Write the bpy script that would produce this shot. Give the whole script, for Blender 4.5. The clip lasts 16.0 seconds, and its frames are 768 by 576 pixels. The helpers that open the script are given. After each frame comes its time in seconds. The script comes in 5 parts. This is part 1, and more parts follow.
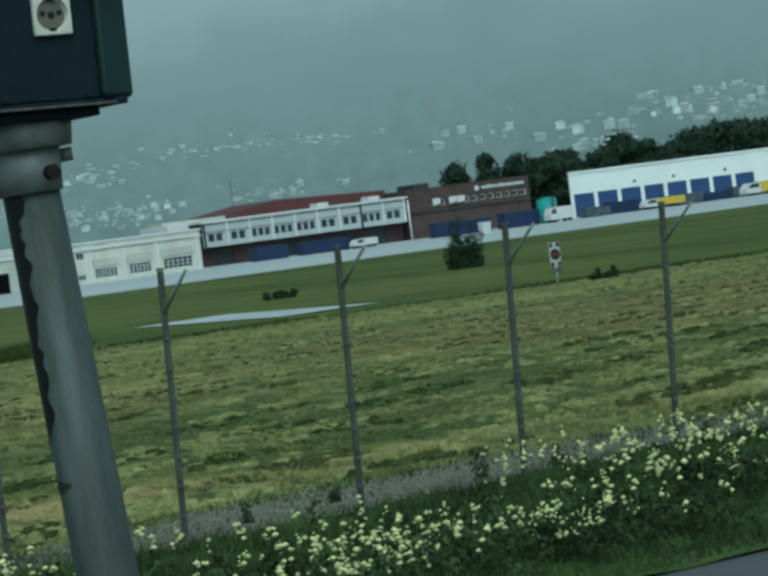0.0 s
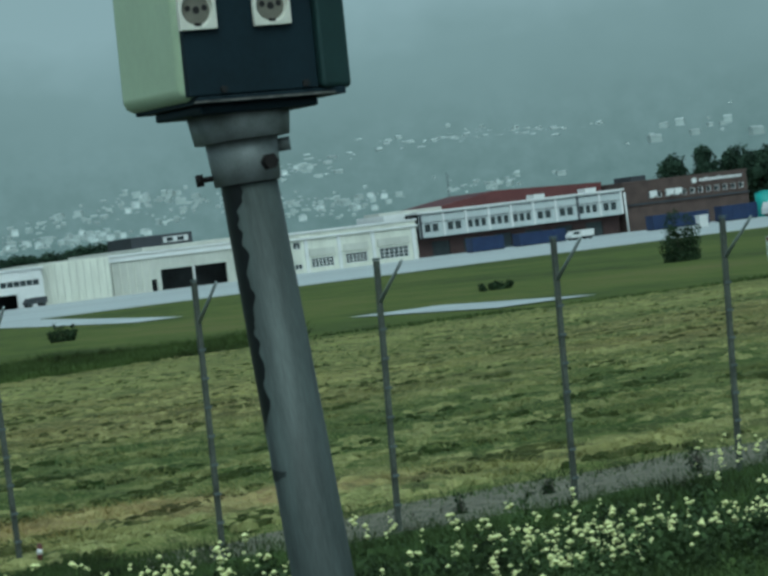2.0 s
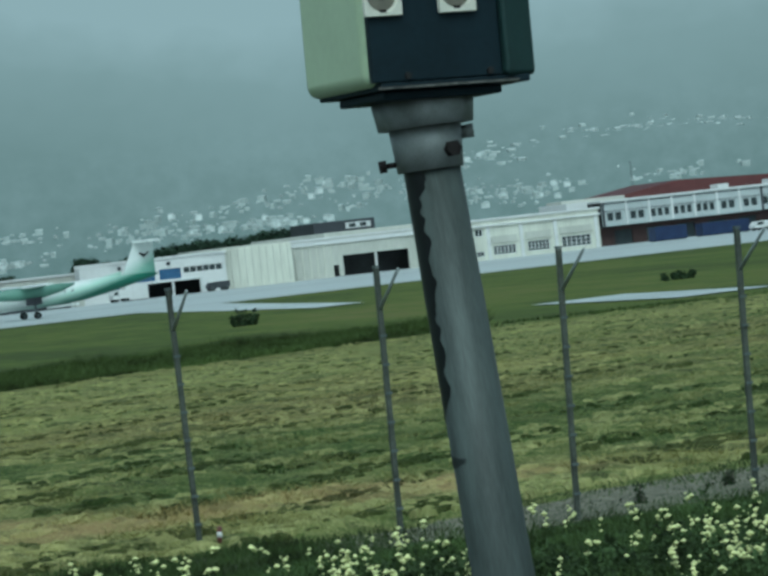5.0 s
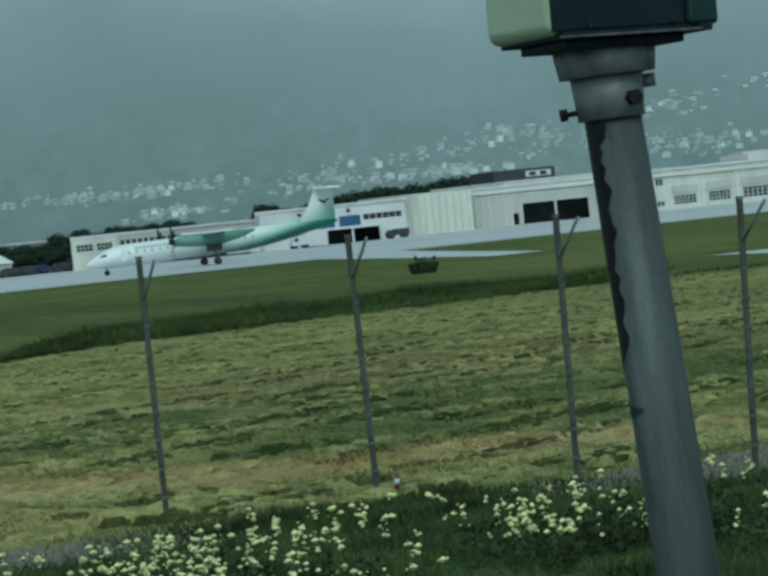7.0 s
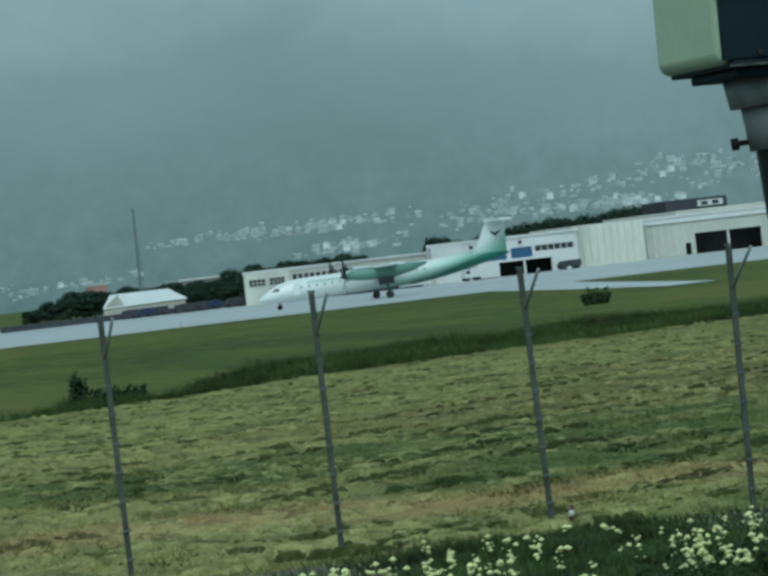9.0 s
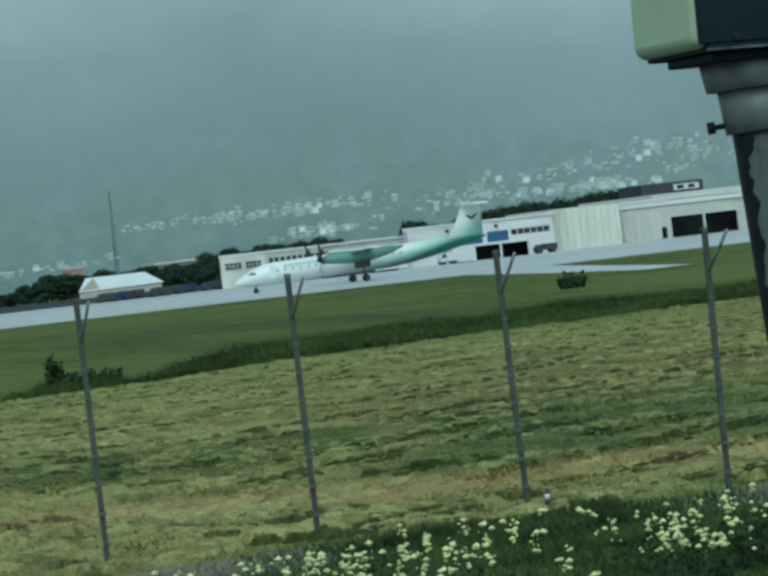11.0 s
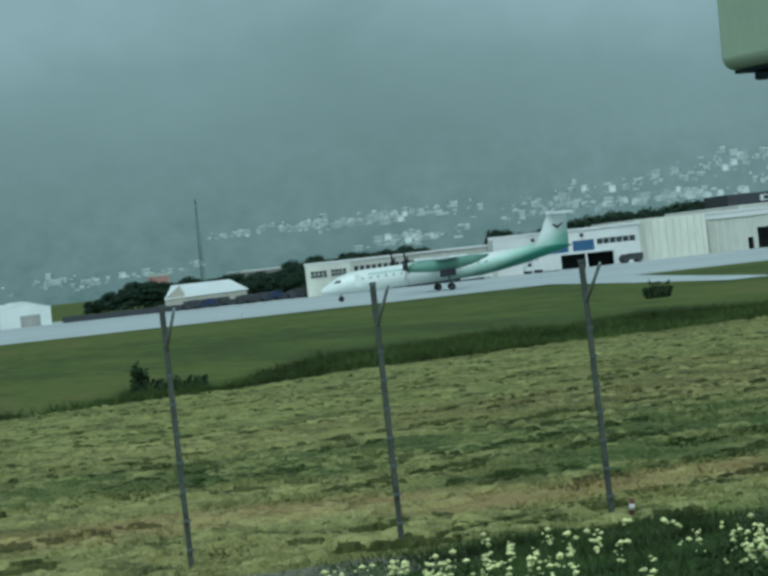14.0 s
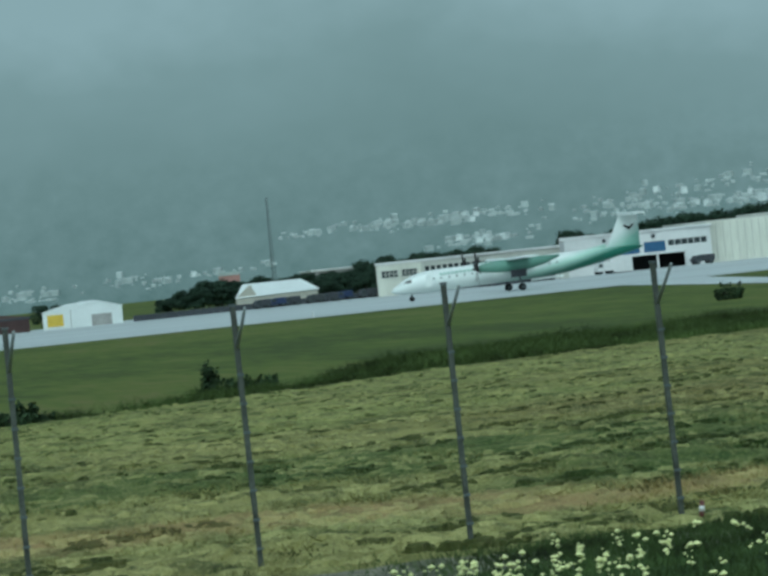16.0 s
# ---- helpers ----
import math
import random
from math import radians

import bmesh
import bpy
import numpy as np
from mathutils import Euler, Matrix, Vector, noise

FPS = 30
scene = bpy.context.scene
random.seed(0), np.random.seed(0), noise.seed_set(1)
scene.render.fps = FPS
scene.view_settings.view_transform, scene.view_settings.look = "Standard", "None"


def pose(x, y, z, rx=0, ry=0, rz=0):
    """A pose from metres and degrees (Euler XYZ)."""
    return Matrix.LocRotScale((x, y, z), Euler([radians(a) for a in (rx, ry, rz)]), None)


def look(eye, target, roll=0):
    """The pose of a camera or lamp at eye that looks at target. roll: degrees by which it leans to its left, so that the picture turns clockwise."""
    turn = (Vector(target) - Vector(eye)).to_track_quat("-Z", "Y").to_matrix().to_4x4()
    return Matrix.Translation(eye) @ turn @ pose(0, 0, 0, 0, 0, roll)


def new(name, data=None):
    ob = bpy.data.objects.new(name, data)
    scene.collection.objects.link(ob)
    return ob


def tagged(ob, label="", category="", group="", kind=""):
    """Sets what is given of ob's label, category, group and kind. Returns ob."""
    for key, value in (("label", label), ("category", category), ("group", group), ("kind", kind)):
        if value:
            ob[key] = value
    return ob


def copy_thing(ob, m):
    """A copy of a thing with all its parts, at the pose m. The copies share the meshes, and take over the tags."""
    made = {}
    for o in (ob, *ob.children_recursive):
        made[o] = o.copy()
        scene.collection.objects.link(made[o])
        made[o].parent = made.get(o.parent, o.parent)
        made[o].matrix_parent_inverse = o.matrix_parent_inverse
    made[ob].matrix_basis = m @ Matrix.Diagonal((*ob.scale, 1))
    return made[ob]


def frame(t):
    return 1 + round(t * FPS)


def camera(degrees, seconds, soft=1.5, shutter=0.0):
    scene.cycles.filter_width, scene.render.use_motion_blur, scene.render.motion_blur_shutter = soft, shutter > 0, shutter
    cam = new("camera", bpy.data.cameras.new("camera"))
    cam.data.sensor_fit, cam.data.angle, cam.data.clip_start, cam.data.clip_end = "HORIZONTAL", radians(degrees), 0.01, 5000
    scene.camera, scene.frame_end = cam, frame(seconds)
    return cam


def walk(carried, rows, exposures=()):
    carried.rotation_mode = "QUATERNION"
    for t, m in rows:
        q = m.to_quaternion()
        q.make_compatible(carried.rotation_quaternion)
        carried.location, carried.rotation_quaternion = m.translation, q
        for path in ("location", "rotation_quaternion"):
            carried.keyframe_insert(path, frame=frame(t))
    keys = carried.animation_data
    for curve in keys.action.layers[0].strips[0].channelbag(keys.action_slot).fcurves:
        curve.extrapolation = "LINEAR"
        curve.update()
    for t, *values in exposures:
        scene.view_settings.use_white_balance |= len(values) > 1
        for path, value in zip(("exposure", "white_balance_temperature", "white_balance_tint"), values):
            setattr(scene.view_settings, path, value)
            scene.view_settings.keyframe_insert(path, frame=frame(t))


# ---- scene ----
cam = camera(13.53, 16.0, soft=3.2)
EYE = 4.3
# seconds, yaw, pitch, roll in degrees; the camera stands still and pans
ROWS = [
    (0.0, -30.0, -1.2, -7.4), (0.5, -29.237, -1.003, -7.293), (1.0, -27.895, -0.771, -7.055), (1.5, -26.875, -0.776, -6.981),
    (2.0, -26.195, -0.882, -6.91), (2.5, -25.691, -0.865, -6.781), (3.0, -24.913, -0.853, -6.735), (5.5, -22.433, -0.888, -6.264),
    (6.0, -21.7, -1.416, -6.156), (6.5, -20.809, -0.956, -5.818), (7.0, -19.727, -1.323, -5.78), (7.5, -18.565, -1.921, -5.691),
    (8.0, -17.018, -2.427, -6.651), (8.5, -16.334, -0.59, -6.834), (9.0, -16.758, -0.429, -6.468), (11.5, -17.154, -0.846, -6.413),
    (12.0, -16.654, -0.804, -6.317), (12.5, -16.37, -0.645, -6.248), (13.0, -16.138, -0.589, -6.163), (13.5, -16.004, -0.445, -6.155),
    (14.0, -15.662, -0.451, -6.11), (14.5, -15.158, -0.661, -5.986), (15.0, -14.918, -0.57, -5.97), (15.5, -14.761, -0.436, -5.891),
    (16.0, -14.417, -0.322, -5.821),
]
walk(cam, [(t, pose(0, 0, EYE, 90 + p, 0, y) @ pose(0, 0, 0, 0, 0, r)) for t, y, p, r in ROWS],
     exposures=[(t, e, 5300, -16 if t > 4 else -18.5 + 0.6 * t) for t, e in ((0.0, -0.2), (1.0, -0.17), (3.0, -0.08), (5.5, -0.02), (6.0, -0.1), (6.5, 0.0), (7.0, -0.28), (7.5, 0.0), (8.0, -0.02), (8.5, 0.15), (9.0, -0.2), (11.5, -0.05), (12.5, -0.04), (13.5, -0.05), (14.0, -0.1), (16.0, -0.12))])

# ---- world and sun: a heavy overcast sky ----
world = bpy.data.worlds.new("overcast")
scene.world = world
world.use_nodes = True
wn = world.node_tree.nodes
sky = wn.new("ShaderNodeTexSky")
sky.sky_type, sky.sun_disc = "NISHITA", False
sky.sun_elevation, sky.sun_rotation = radians(48), radians(200)
sky.air_density, sky.dust_density = 1.0, 4.0
wn["Background"].inputs["Strength"].default_value = 0.10
grey = wn.new("ShaderNodeHueSaturation")
grey.inputs["Saturation"].default_value = 0.4
world.node_tree.links.new(sky.outputs[0], grey.inputs["Color"])
world.node_tree.links.new(grey.outputs[0], wn["Background"].inputs["Color"])
sun = new("sun", bpy.data.lights.new("sun", "SUN"))
sun.data.energy, sun.data.angle, sun.data.color = 1.1, radians(40), (1.0, 0.97, 0.93)
sun.matrix_world = look((0, 0, 60), (0 + 20, 38, 0))


# ---- materials ----
def mat(name, base, rough=0.7, metal=0.0, vary=0.12, scale=3.0, bump=0.0, bump_scale=30.0, streak=None, tint=None, spec=0.4, coords="Object"):
    """A surface with variation at two scales. streak: (x, y, z) stretch of the large noise."""
    m = bpy.data.materials.new(name)
    m.use_nodes = True
    n, l = m.node_tree.nodes, m.node_tree.links
    b = n["Principled BSDF"]
    b.inputs["Roughness"].default_value, b.inputs["Metallic"].default_value = rough, metal
    b.inputs["Specular IOR Level"].default_value = spec
    tc = n.new("ShaderNodeTexCoord")
    mp = n.new("ShaderNodeMapping")
    mp.inputs["Scale"].default_value = streak or (1, 1, 1)
    l.new(tc.outputs[coords], mp.inputs["Vector"])
    big, small = n.new("ShaderNodeTexNoise"), n.new("ShaderNodeTexNoise")
    big.inputs["Scale"].default_value, small.inputs["Scale"].default_value = scale, scale * 9
    big.inputs["Detail"].default_value = 4
    l.new(mp.outputs[0], big.inputs["Vector"])
    l.new(mp.outputs[0], small.inputs["Vector"])
    mix = n.new("ShaderNodeMix")
    mix.data_type = "RGBA"
    dark = tint or tuple(c * (1 - 2.2 * vary) for c in base)
    mix.inputs["A"].default_value = (*[max(c, 0) for c in dark], 1)
    mix.inputs["B"].default_value = (*[min(c * (1 + vary * (0.6 if tint is None else 0.3)), 1) for c in base], 1)
    add = n.new("ShaderNodeMath")
    add.operation = "MULTIPLY_ADD"
    l.new(small.outputs["Fac"], add.inputs[0])
    add.inputs[1].default_value = 0.5
    l.new(big.outputs["Fac"], add.inputs[2])
    ramp = n.new("ShaderNodeMapRange")
    ramp.inputs["From Min"].default_value, ramp.inputs["From Max"].default_value = 0.5, 1.0
    l.new(add.outputs[0], ramp.inputs["Value"])
    l.new(ramp.outputs[0], mix.inputs["Factor"])
    l.new(mix.outputs["Result"], b.inputs["Base Color"])
    if bump:
        bn, bt = n.new("ShaderNodeBump"), n.new("ShaderNodeTexNoise")
        bt.inputs["Scale"].default_value = bump_scale
        l.new(mp.outputs[0], bt.inputs["Vector"])
        l.new(bt.outputs["Fac"], bn.inputs["Height"])
        bn.inputs["Strength"].default_value = bump
        l.new(bn.outputs[0], b.inputs["Normal"])
    return m


def grass_mat(name, stops, sx, sy, fine, rough=0.9):
    """Grass coloured by noise drawn out along the mowing direction. stops: place and colour."""
    m = bpy.data.materials.new(name)
    m.use_nodes = True
    n, l = m.node_tree.nodes, m.node_tree.links
    b = n["Principled BSDF"]
    b.inputs["Roughness"].default_value = rough
    b.inputs["Specular IOR Level"].default_value = 0.15
    tc = n.new("ShaderNodeTexCoord")
    total = None
    for (ax, ay), weight, detail in (((sx, sy), 0.5, 3), ((fine * 0.3, fine * 0.07), 0.5, 8), ((fine * 2.0, fine * 0.35), 0.5, 6)):
        mp, t = n.new("ShaderNodeMapping"), n.new("ShaderNodeTexNoise")
        mp.inputs["Scale"].default_value = (ax, ay, 1)
        t.inputs["Scale"].default_value, t.inputs["Detail"].default_value, t.inputs["Roughness"].default_value = 1.0, detail, 0.62
        l.new(tc.outputs["Object"], mp.inputs["Vector"])
        l.new(mp.outputs[0], t.inputs["Vector"])
        s = n.new("ShaderNodeMath")
        s.operation = "MULTIPLY_ADD"
        l.new(t.outputs["Fac"], s.inputs[0])
        s.inputs[1].default_value = weight
        if total is None:
            s.inputs[2].default_value = 0.0
        else:
            l.new(total, s.inputs[2])
        total = s.outputs[0]
    r = n.new("ShaderNodeValToRGB")
    while len(r.color_ramp.elements) < len(stops):
        r.color_ramp.elements.new(0.5)
    for e, (p, c) in zip(r.color_ramp.elements, stops):
        e.position, e.color = p, (*c, 1)
    l.new(total, r.inputs["Fac"])
    l.new(r.outputs["Color"], b.inputs["Base Color"])
    return m


def meadow_mat(name, toward=None, amount=0.0):
    """Cut meadow: pale streaks of hay over green, with brown and dark green patches, a dry band beside the path and
    shade painted between the tufts.
    """
    m = bpy.data.materials.new(name)
    m.use_nodes = True
    n, l = m.node_tree.nodes, m.node_tree.links
    b = n["Principled BSDF"]
    b.inputs["Roughness"].default_value, b.inputs["Specular IOR Level"].default_value = 0.9, 0.1
    tc = n.new("ShaderNodeTexCoord")

    def fac(sx, sy, detail, lo, hi, rough=0.62, off=0.0, turn=0.0):
        mp, t, r = n.new("ShaderNodeMapping"), n.new("ShaderNodeTexNoise"), n.new("ShaderNodeMapRange")
        mp.vector_type = "TEXTURE"
        mp.inputs["Scale"].default_value, mp.inputs["Location"].default_value = (1 / sx, 1 / sy, 1), (-off, -off, 0)
        mp.inputs["Rotation"].default_value = (0, 0, radians(turn))
        t.inputs["Scale"].default_value, t.inputs["Detail"].default_value, t.inputs["Roughness"].default_value = 1.0, detail, rough
        r.inputs["From Min"].default_value, r.inputs["From Max"].default_value = lo, hi
        l.new(tc.outputs["Object"], mp.inputs["Vector"])
        l.new(mp.outputs[0], t.inputs["Vector"])
        l.new(t.outputs["Fac"], r.inputs["Value"])
        return r.outputs[0]

    def blend(f, a, c, amount=1.0):
        x = n.new("ShaderNodeMix")
        x.data_type = "RGBA"
        k = n.new("ShaderNodeMath")
        k.operation = "MULTIPLY"
        l.new(f, k.inputs[0])
        k.inputs[1].default_value = amount
        l.new(k.outputs[0], x.inputs["Factor"])
        for slot, v in (("A", a), ("B", c)):
            if isinstance(v, tuple):
                x.inputs[slot].default_value = (*v, 1)
            else:
                l.new(v, x.inputs[slot])
        return x.outputs["Result"]

    # positions with ragged outlines for the broad patches
    wob, cen, grow, moved = n.new("ShaderNodeTexNoise"), n.new("ShaderNodeVectorMath"), n.new("ShaderNodeVectorMath"), n.new("ShaderNodeVectorMath")
    wob.inputs["Scale"].default_value, wob.inputs["Detail"].default_value, wob.inputs["Roughness"].default_value = 0.35, 6, 0.65
    l.new(tc.outputs["Object"], wob.inputs["Vector"])
    cen.operation, grow.operation, moved.operation = "SUBTRACT", "MULTIPLY", "ADD"
    cen.inputs[1].default_value, grow.inputs[1].default_value = (0.5, 0.5, 0.5), (5.0, 6.0, 0)
    l.new(wob.outputs["Color"], cen.inputs[0])
    l.new(cen.outputs[0], grow.inputs[0])
    l.new(grow.outputs[0], moved.inputs[0])
    l.new(tc.outputs["Object"], moved.inputs[1])

    def ragged(f):
        k = n.new("ShaderNodeMath")
        k.operation = "MULTIPLY"
        l.new(f, k.inputs[0])
        l.new(fac(2.6, 0.7, 9, 0.22, 0.47, 0.75, 88), k.inputs[1])
        return k.outputs[0]

    def spots(places, full=0.55):
        """Largest of several soft ellipses."""
        top = None
        for cx, cy, rx, ry in places:
            mp, g, r = n.new("ShaderNodeMapping"), n.new("ShaderNodeTexGradient"), n.new("ShaderNodeMapRange")
            g.gradient_type = "SPHERICAL"
            mp.inputs["Scale"].default_value, mp.inputs["Location"].default_value = (1 / rx, 1 / ry, 0), (-cx / rx, -cy / ry, 0)
            r.inputs["From Max"].default_value = full
            l.new(moved.outputs[0], mp.inputs["Vector"])
            l.new(mp.outputs[0], g.inputs["Vector"])
            l.new(g.outputs["Fac"], r.inputs["Value"])
            if top is None:
                top = r.outputs[0]
            else:
                x = n.new("ShaderNodeMath")
                x.operation = "MAXIMUM"
                l.new(top, x.inputs[0])
                l.new(r.outputs[0], x.inputs[1])
                top = x.outputs[0]
        return ragged(top)

    col = blend(fac(0.05, 0.09, 4, 0.40, 0.60), (0.092, 0.124, 0.030), (0.145, 0.140, 0.043))
    col = blend(fac(0.04, 0.07, 4, 0.50, 0.62, off=40), col, (0.048, 0.086, 0.019), 0.8)
    # paler far field, dark green growth in the middle, a dry band by the path
    col = blend(spots([(14, 84, 16, 26), (34, 108, 20, 24), (66, 118, 26, 14)]), col, (0.235, 0.255, 0.082), 0.75)
    col = blend(spots([(24, 63, 11, 9), (60, 84, 22, 14), (44, 66, 10, 9)]), col, (0.115, 0.092, 0.034), 0.75)
    green = spots([(23, 47, 8.1, 7.8), (29, 49.5, 9.5, 7.2), (37, 51, 10.8, 7.8), (24, 41, 6.8, 4.2), (15.6, 51.5, 4.6, 4.4), (14.4, 41, 3.5, 2.6), (17.2, 42.6, 4.3, 3.6), (10.5, 50, 5.4, 5.2), (19, 50, 5.4, 5.2), (31, 42, 5.4, 3.9)])
    col = blend(green, col, (0.034, 0.062, 0.012), 1.0)
    dry = spots([(6.5, 40.5, 4, 2.4), (10, 39.8, 3.6, 2.0), (13, 37.6, 2.6, 1.7), (16, 37.0, 3.0, 1.6), (14.4, 38.2, 2, 1.4)])
    col = blend(dry, col, (0.290, 0.215, 0.095), 0.9)
    col = blend(spots([(7.4, 36.0, 5, 1.8), (11, 35.6, 4, 1.4), (20, 36.5, 4, 1.6), (8, 45, 4, 3), (13, 61, 6, 8), (33, 73, 8, 6), (30, 37.5, 5, 1.8)]), col, (0.26, 0.245, 0.088), 0.75)
    # tufts and thin lines of cut grass, the dark ones painted as shade beneath
    col = blend(fac(2.6, 0.6, 10, 0.50, 0.64, 0.78, 3), col, (0.40, 0.39, 0.16), 0.46)
    col = blend(fac(0.16, 1.1, 8, 0.54, 0.62, 0.75, 63, 32), col, (0.33, 0.31, 0.125), 0.6)
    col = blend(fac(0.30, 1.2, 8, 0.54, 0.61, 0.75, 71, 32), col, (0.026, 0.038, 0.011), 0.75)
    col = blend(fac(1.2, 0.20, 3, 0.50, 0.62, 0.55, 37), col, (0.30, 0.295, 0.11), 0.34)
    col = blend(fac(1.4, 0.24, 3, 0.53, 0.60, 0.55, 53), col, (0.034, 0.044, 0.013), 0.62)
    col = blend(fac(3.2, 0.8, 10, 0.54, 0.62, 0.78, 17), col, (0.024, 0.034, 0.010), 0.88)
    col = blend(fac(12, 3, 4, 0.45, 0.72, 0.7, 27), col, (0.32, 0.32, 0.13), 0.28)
    # single stalks, and specks of shade painted in
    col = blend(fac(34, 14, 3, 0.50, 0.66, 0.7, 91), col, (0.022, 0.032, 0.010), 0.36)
    col = blend(fac(26, 10, 3, 0.54, 0.68, 0.7, 47), col, (0.46, 0.44, 0.20), 0.62)
    # regrowth and dry grass show through the cut
    col = blend(green, col, (0.050, 0.086, 0.018), 0.32)
    col = blend(dry, col, (0.33, 0.225, 0.105), 0.30)
    if toward:
        one = n.new("ShaderNodeValue")
        one.outputs[0].default_value = 1.0
        col = blend(one.outputs[0], col, toward, amount)
    l.new(col, b.inputs["Base Color"])
    return m


M_MOWN = meadow_mat("mown_meadow")
M_HAY = meadow_mat("cut_hay", (0.40, 0.385, 0.16), 0.22)
M_HEAP = meadow_mat("heaped_hay", (0.42, 0.41, 0.185), 0.34)
# dark copy of the meadow colours, for stubble and the shade between tufts
M_STUBBLESHADE = meadow_mat("stubble", (0.020, 0.030, 0.009), 0.72)
M_ROUGH = grass_mat("rough_grass", [(0.655, (0.054, 0.074, 0.018)), (0.74, (0.084, 0.112, 0.023)), (0.80, (0.106, 0.128, 0.028)), (0.88, (0.13, 0.13, 0.042))], 0.022, 0.008, 0.5)
M_VERGE = grass_mat("verge_grass", [(0.55, (0.022, 0.04, 0.012)), (0.75, (0.05, 0.085, 0.022)), (0.95, (0.10, 0.14, 0.04))], 0.3, 0.4, 4.0)
M_TALL = mat("tall_grass", (0.076, 0.112, 0.031), 0.85, vary=0.45, scale=0.16, spec=0.15)
M_BLADE = mat("verge_blade", (0.064, 0.100, 0.028), 0.8, vary=0.5, scale=0.8, spec=0.2)
M_HERB = mat("herb_leaf", (0.060, 0.094, 0.034), 0.75, vary=0.4, scale=0.7, spec=0.2)
M_FLOWER = mat("cream_flower", (0.72, 0.74, 0.36), 0.8, vary=0.08, scale=3, spec=0.1)
# pale streaked base colour carries the sky's sheen on the wet surface
M_WETSHEEN = mat("wet_asphalt_sheen", (0.53, 0.57, 0.57), 0.45, vary=0.16, scale=0.035, streak=(0.12, 1.6, 1), spec=0.4)
M_ROAD = mat("road_asphalt", (0.075, 0.078, 0.08), 0.45, vary=0.2, scale=0.6, bump=0.2, bump_scale=60)
M_GRAVEL = mat("gravel", (0.195, 0.188, 0.135), 0.9, vary=0.30, scale=5.0, bump=0.6, bump_scale=25)
M_CONC = mat("concrete", (0.33, 0.33, 0.32), 0.85, vary=0.12, scale=0.4)
M_WHITE = mat("white_cladding", (0.675, 0.684, 0.684), 0.55, vary=0.06, scale=0.15)
M_NEWWHITE = mat("fresh_white_cladding", (0.84, 0.86, 0.85), 0.5, vary=0.04, scale=0.15)
M_CREAM = mat("cream_plaster", (0.5368, 0.5456, 0.4972), 0.75, vary=0.11, scale=0.15, streak=(1, 1, 0.3))
M_CREAMDOOR = mat("cream_door_panel", (0.65, 0.66, 0.585), 0.7, vary=0.11, scale=0.3, streak=(1, 1, 0.15))
M_GREYWHITE = mat("grey_white_panel", (0.46, 0.50, 0.51), 0.6, vary=0.06, scale=0.2)
M_TRIM = mat("white_trim", (0.66, 0.6688, 0.6688), 0.5, vary=0.04, scale=0.5)
# dark glass tone raised for the haze over the apron
M_GLASS = mat("dark_window_glass", (0.05, 0.062, 0.068), 0.12, vary=0.1, scale=0.5, spec=0.6)
# interior shade as a dark colour, raised for haze; also a car paint
M_DARK = mat("interior_shade_and_car", (0.06, 0.066, 0.07), 0.9, vary=0.2, scale=0.3)
M_BLUE = mat("blue_door", (0.045, 0.12, 0.24), 0.5, vary=0.08, scale=0.6)
M_NAVY = mat("navy_door", (0.036, 0.08, 0.21), 0.5, vary=0.1, scale=0.6)
M_CRATE = mat("crate_blue_grey", (0.085, 0.115, 0.14), 0.6, vary=0.25, scale=0.7)
M_CONT = mat("container_navy", (0.02, 0.036, 0.10), 0.5, vary=0.15, scale=0.6)
M_REDROOF = mat("red_roof", (0.105, 0.034, 0.034), 0.6, vary=0.12, scale=0.3)
M_BRICK = mat("brown_brick", (0.085, 0.06, 0.053), 0.85, vary=0.15, scale=0.5)
M_REDBRICK = mat("red_brick", (0.066, 0.040, 0.039), 0.85, vary=0.15, scale=0.5)
M_SLATE = mat("dark_cladding", (0.05, 0.055, 0.065), 0.7, vary=0.12, scale=0.3)
M_TEAL = mat("teal_paint", (0.06, 0.33, 0.30), 0.5, vary=0.08, scale=0.8)
M_YELLOW = mat("yellow_paint", (0.62, 0.45, 0.06), 0.5, vary=0.08, scale=0.8)
M_RUBBER = mat("black_rubber", (0.015, 0.015, 0.016), 0.8, vary=0.2, scale=2)
M_STEEL = mat("galvanised_steel", (0.12, 0.145, 0.15), 0.5, 0.3, vary=0.15, scale=6, bump=0.1)
M_SHAFT = mat("pole_paint", (0.075, 0.092, 0.088), 0.6, 0.0, vary=0.22, scale=7, streak=(4, 4, 0.5), bump=0.08, bump_scale=60)
M_POST = mat("weathered_post", (0.088, 0.10, 0.084), 0.75, 0.0, vary=0.3, scale=3, streak=(3, 3, 0.8))
M_ARM = mat("bare_steel_arm", (0.33, 0.37, 0.37), 0.6, 0.1, vary=0.25, scale=5)
M_TENT = mat("white_tarpaulin", (0.70, 0.74, 0.74), 0.5, vary=0.05, scale=0.3)
M_TENTWALL = mat("beige_tarpaulin", (0.42, 0.41, 0.35), 0.7, vary=0.08, scale=0.4)
M_PINK = mat("pink_paint", (0.42, 0.24, 0.22), 0.8, vary=0.08, scale=0.2)
M_LEAF = mat("dark_foliage", (0.043, 0.072, 0.048), 0.85, vary=0.3, scale=0.25, spec=0.1)
M_SHRUB = mat("shrub_foliage", (0.044, 0.070, 0.034), 0.85, vary=0.3, scale=0.6, spec=0.1)
M_BARK = mat("bark", (0.06, 0.05, 0.04), 0.9, vary=0.2, scale=3)
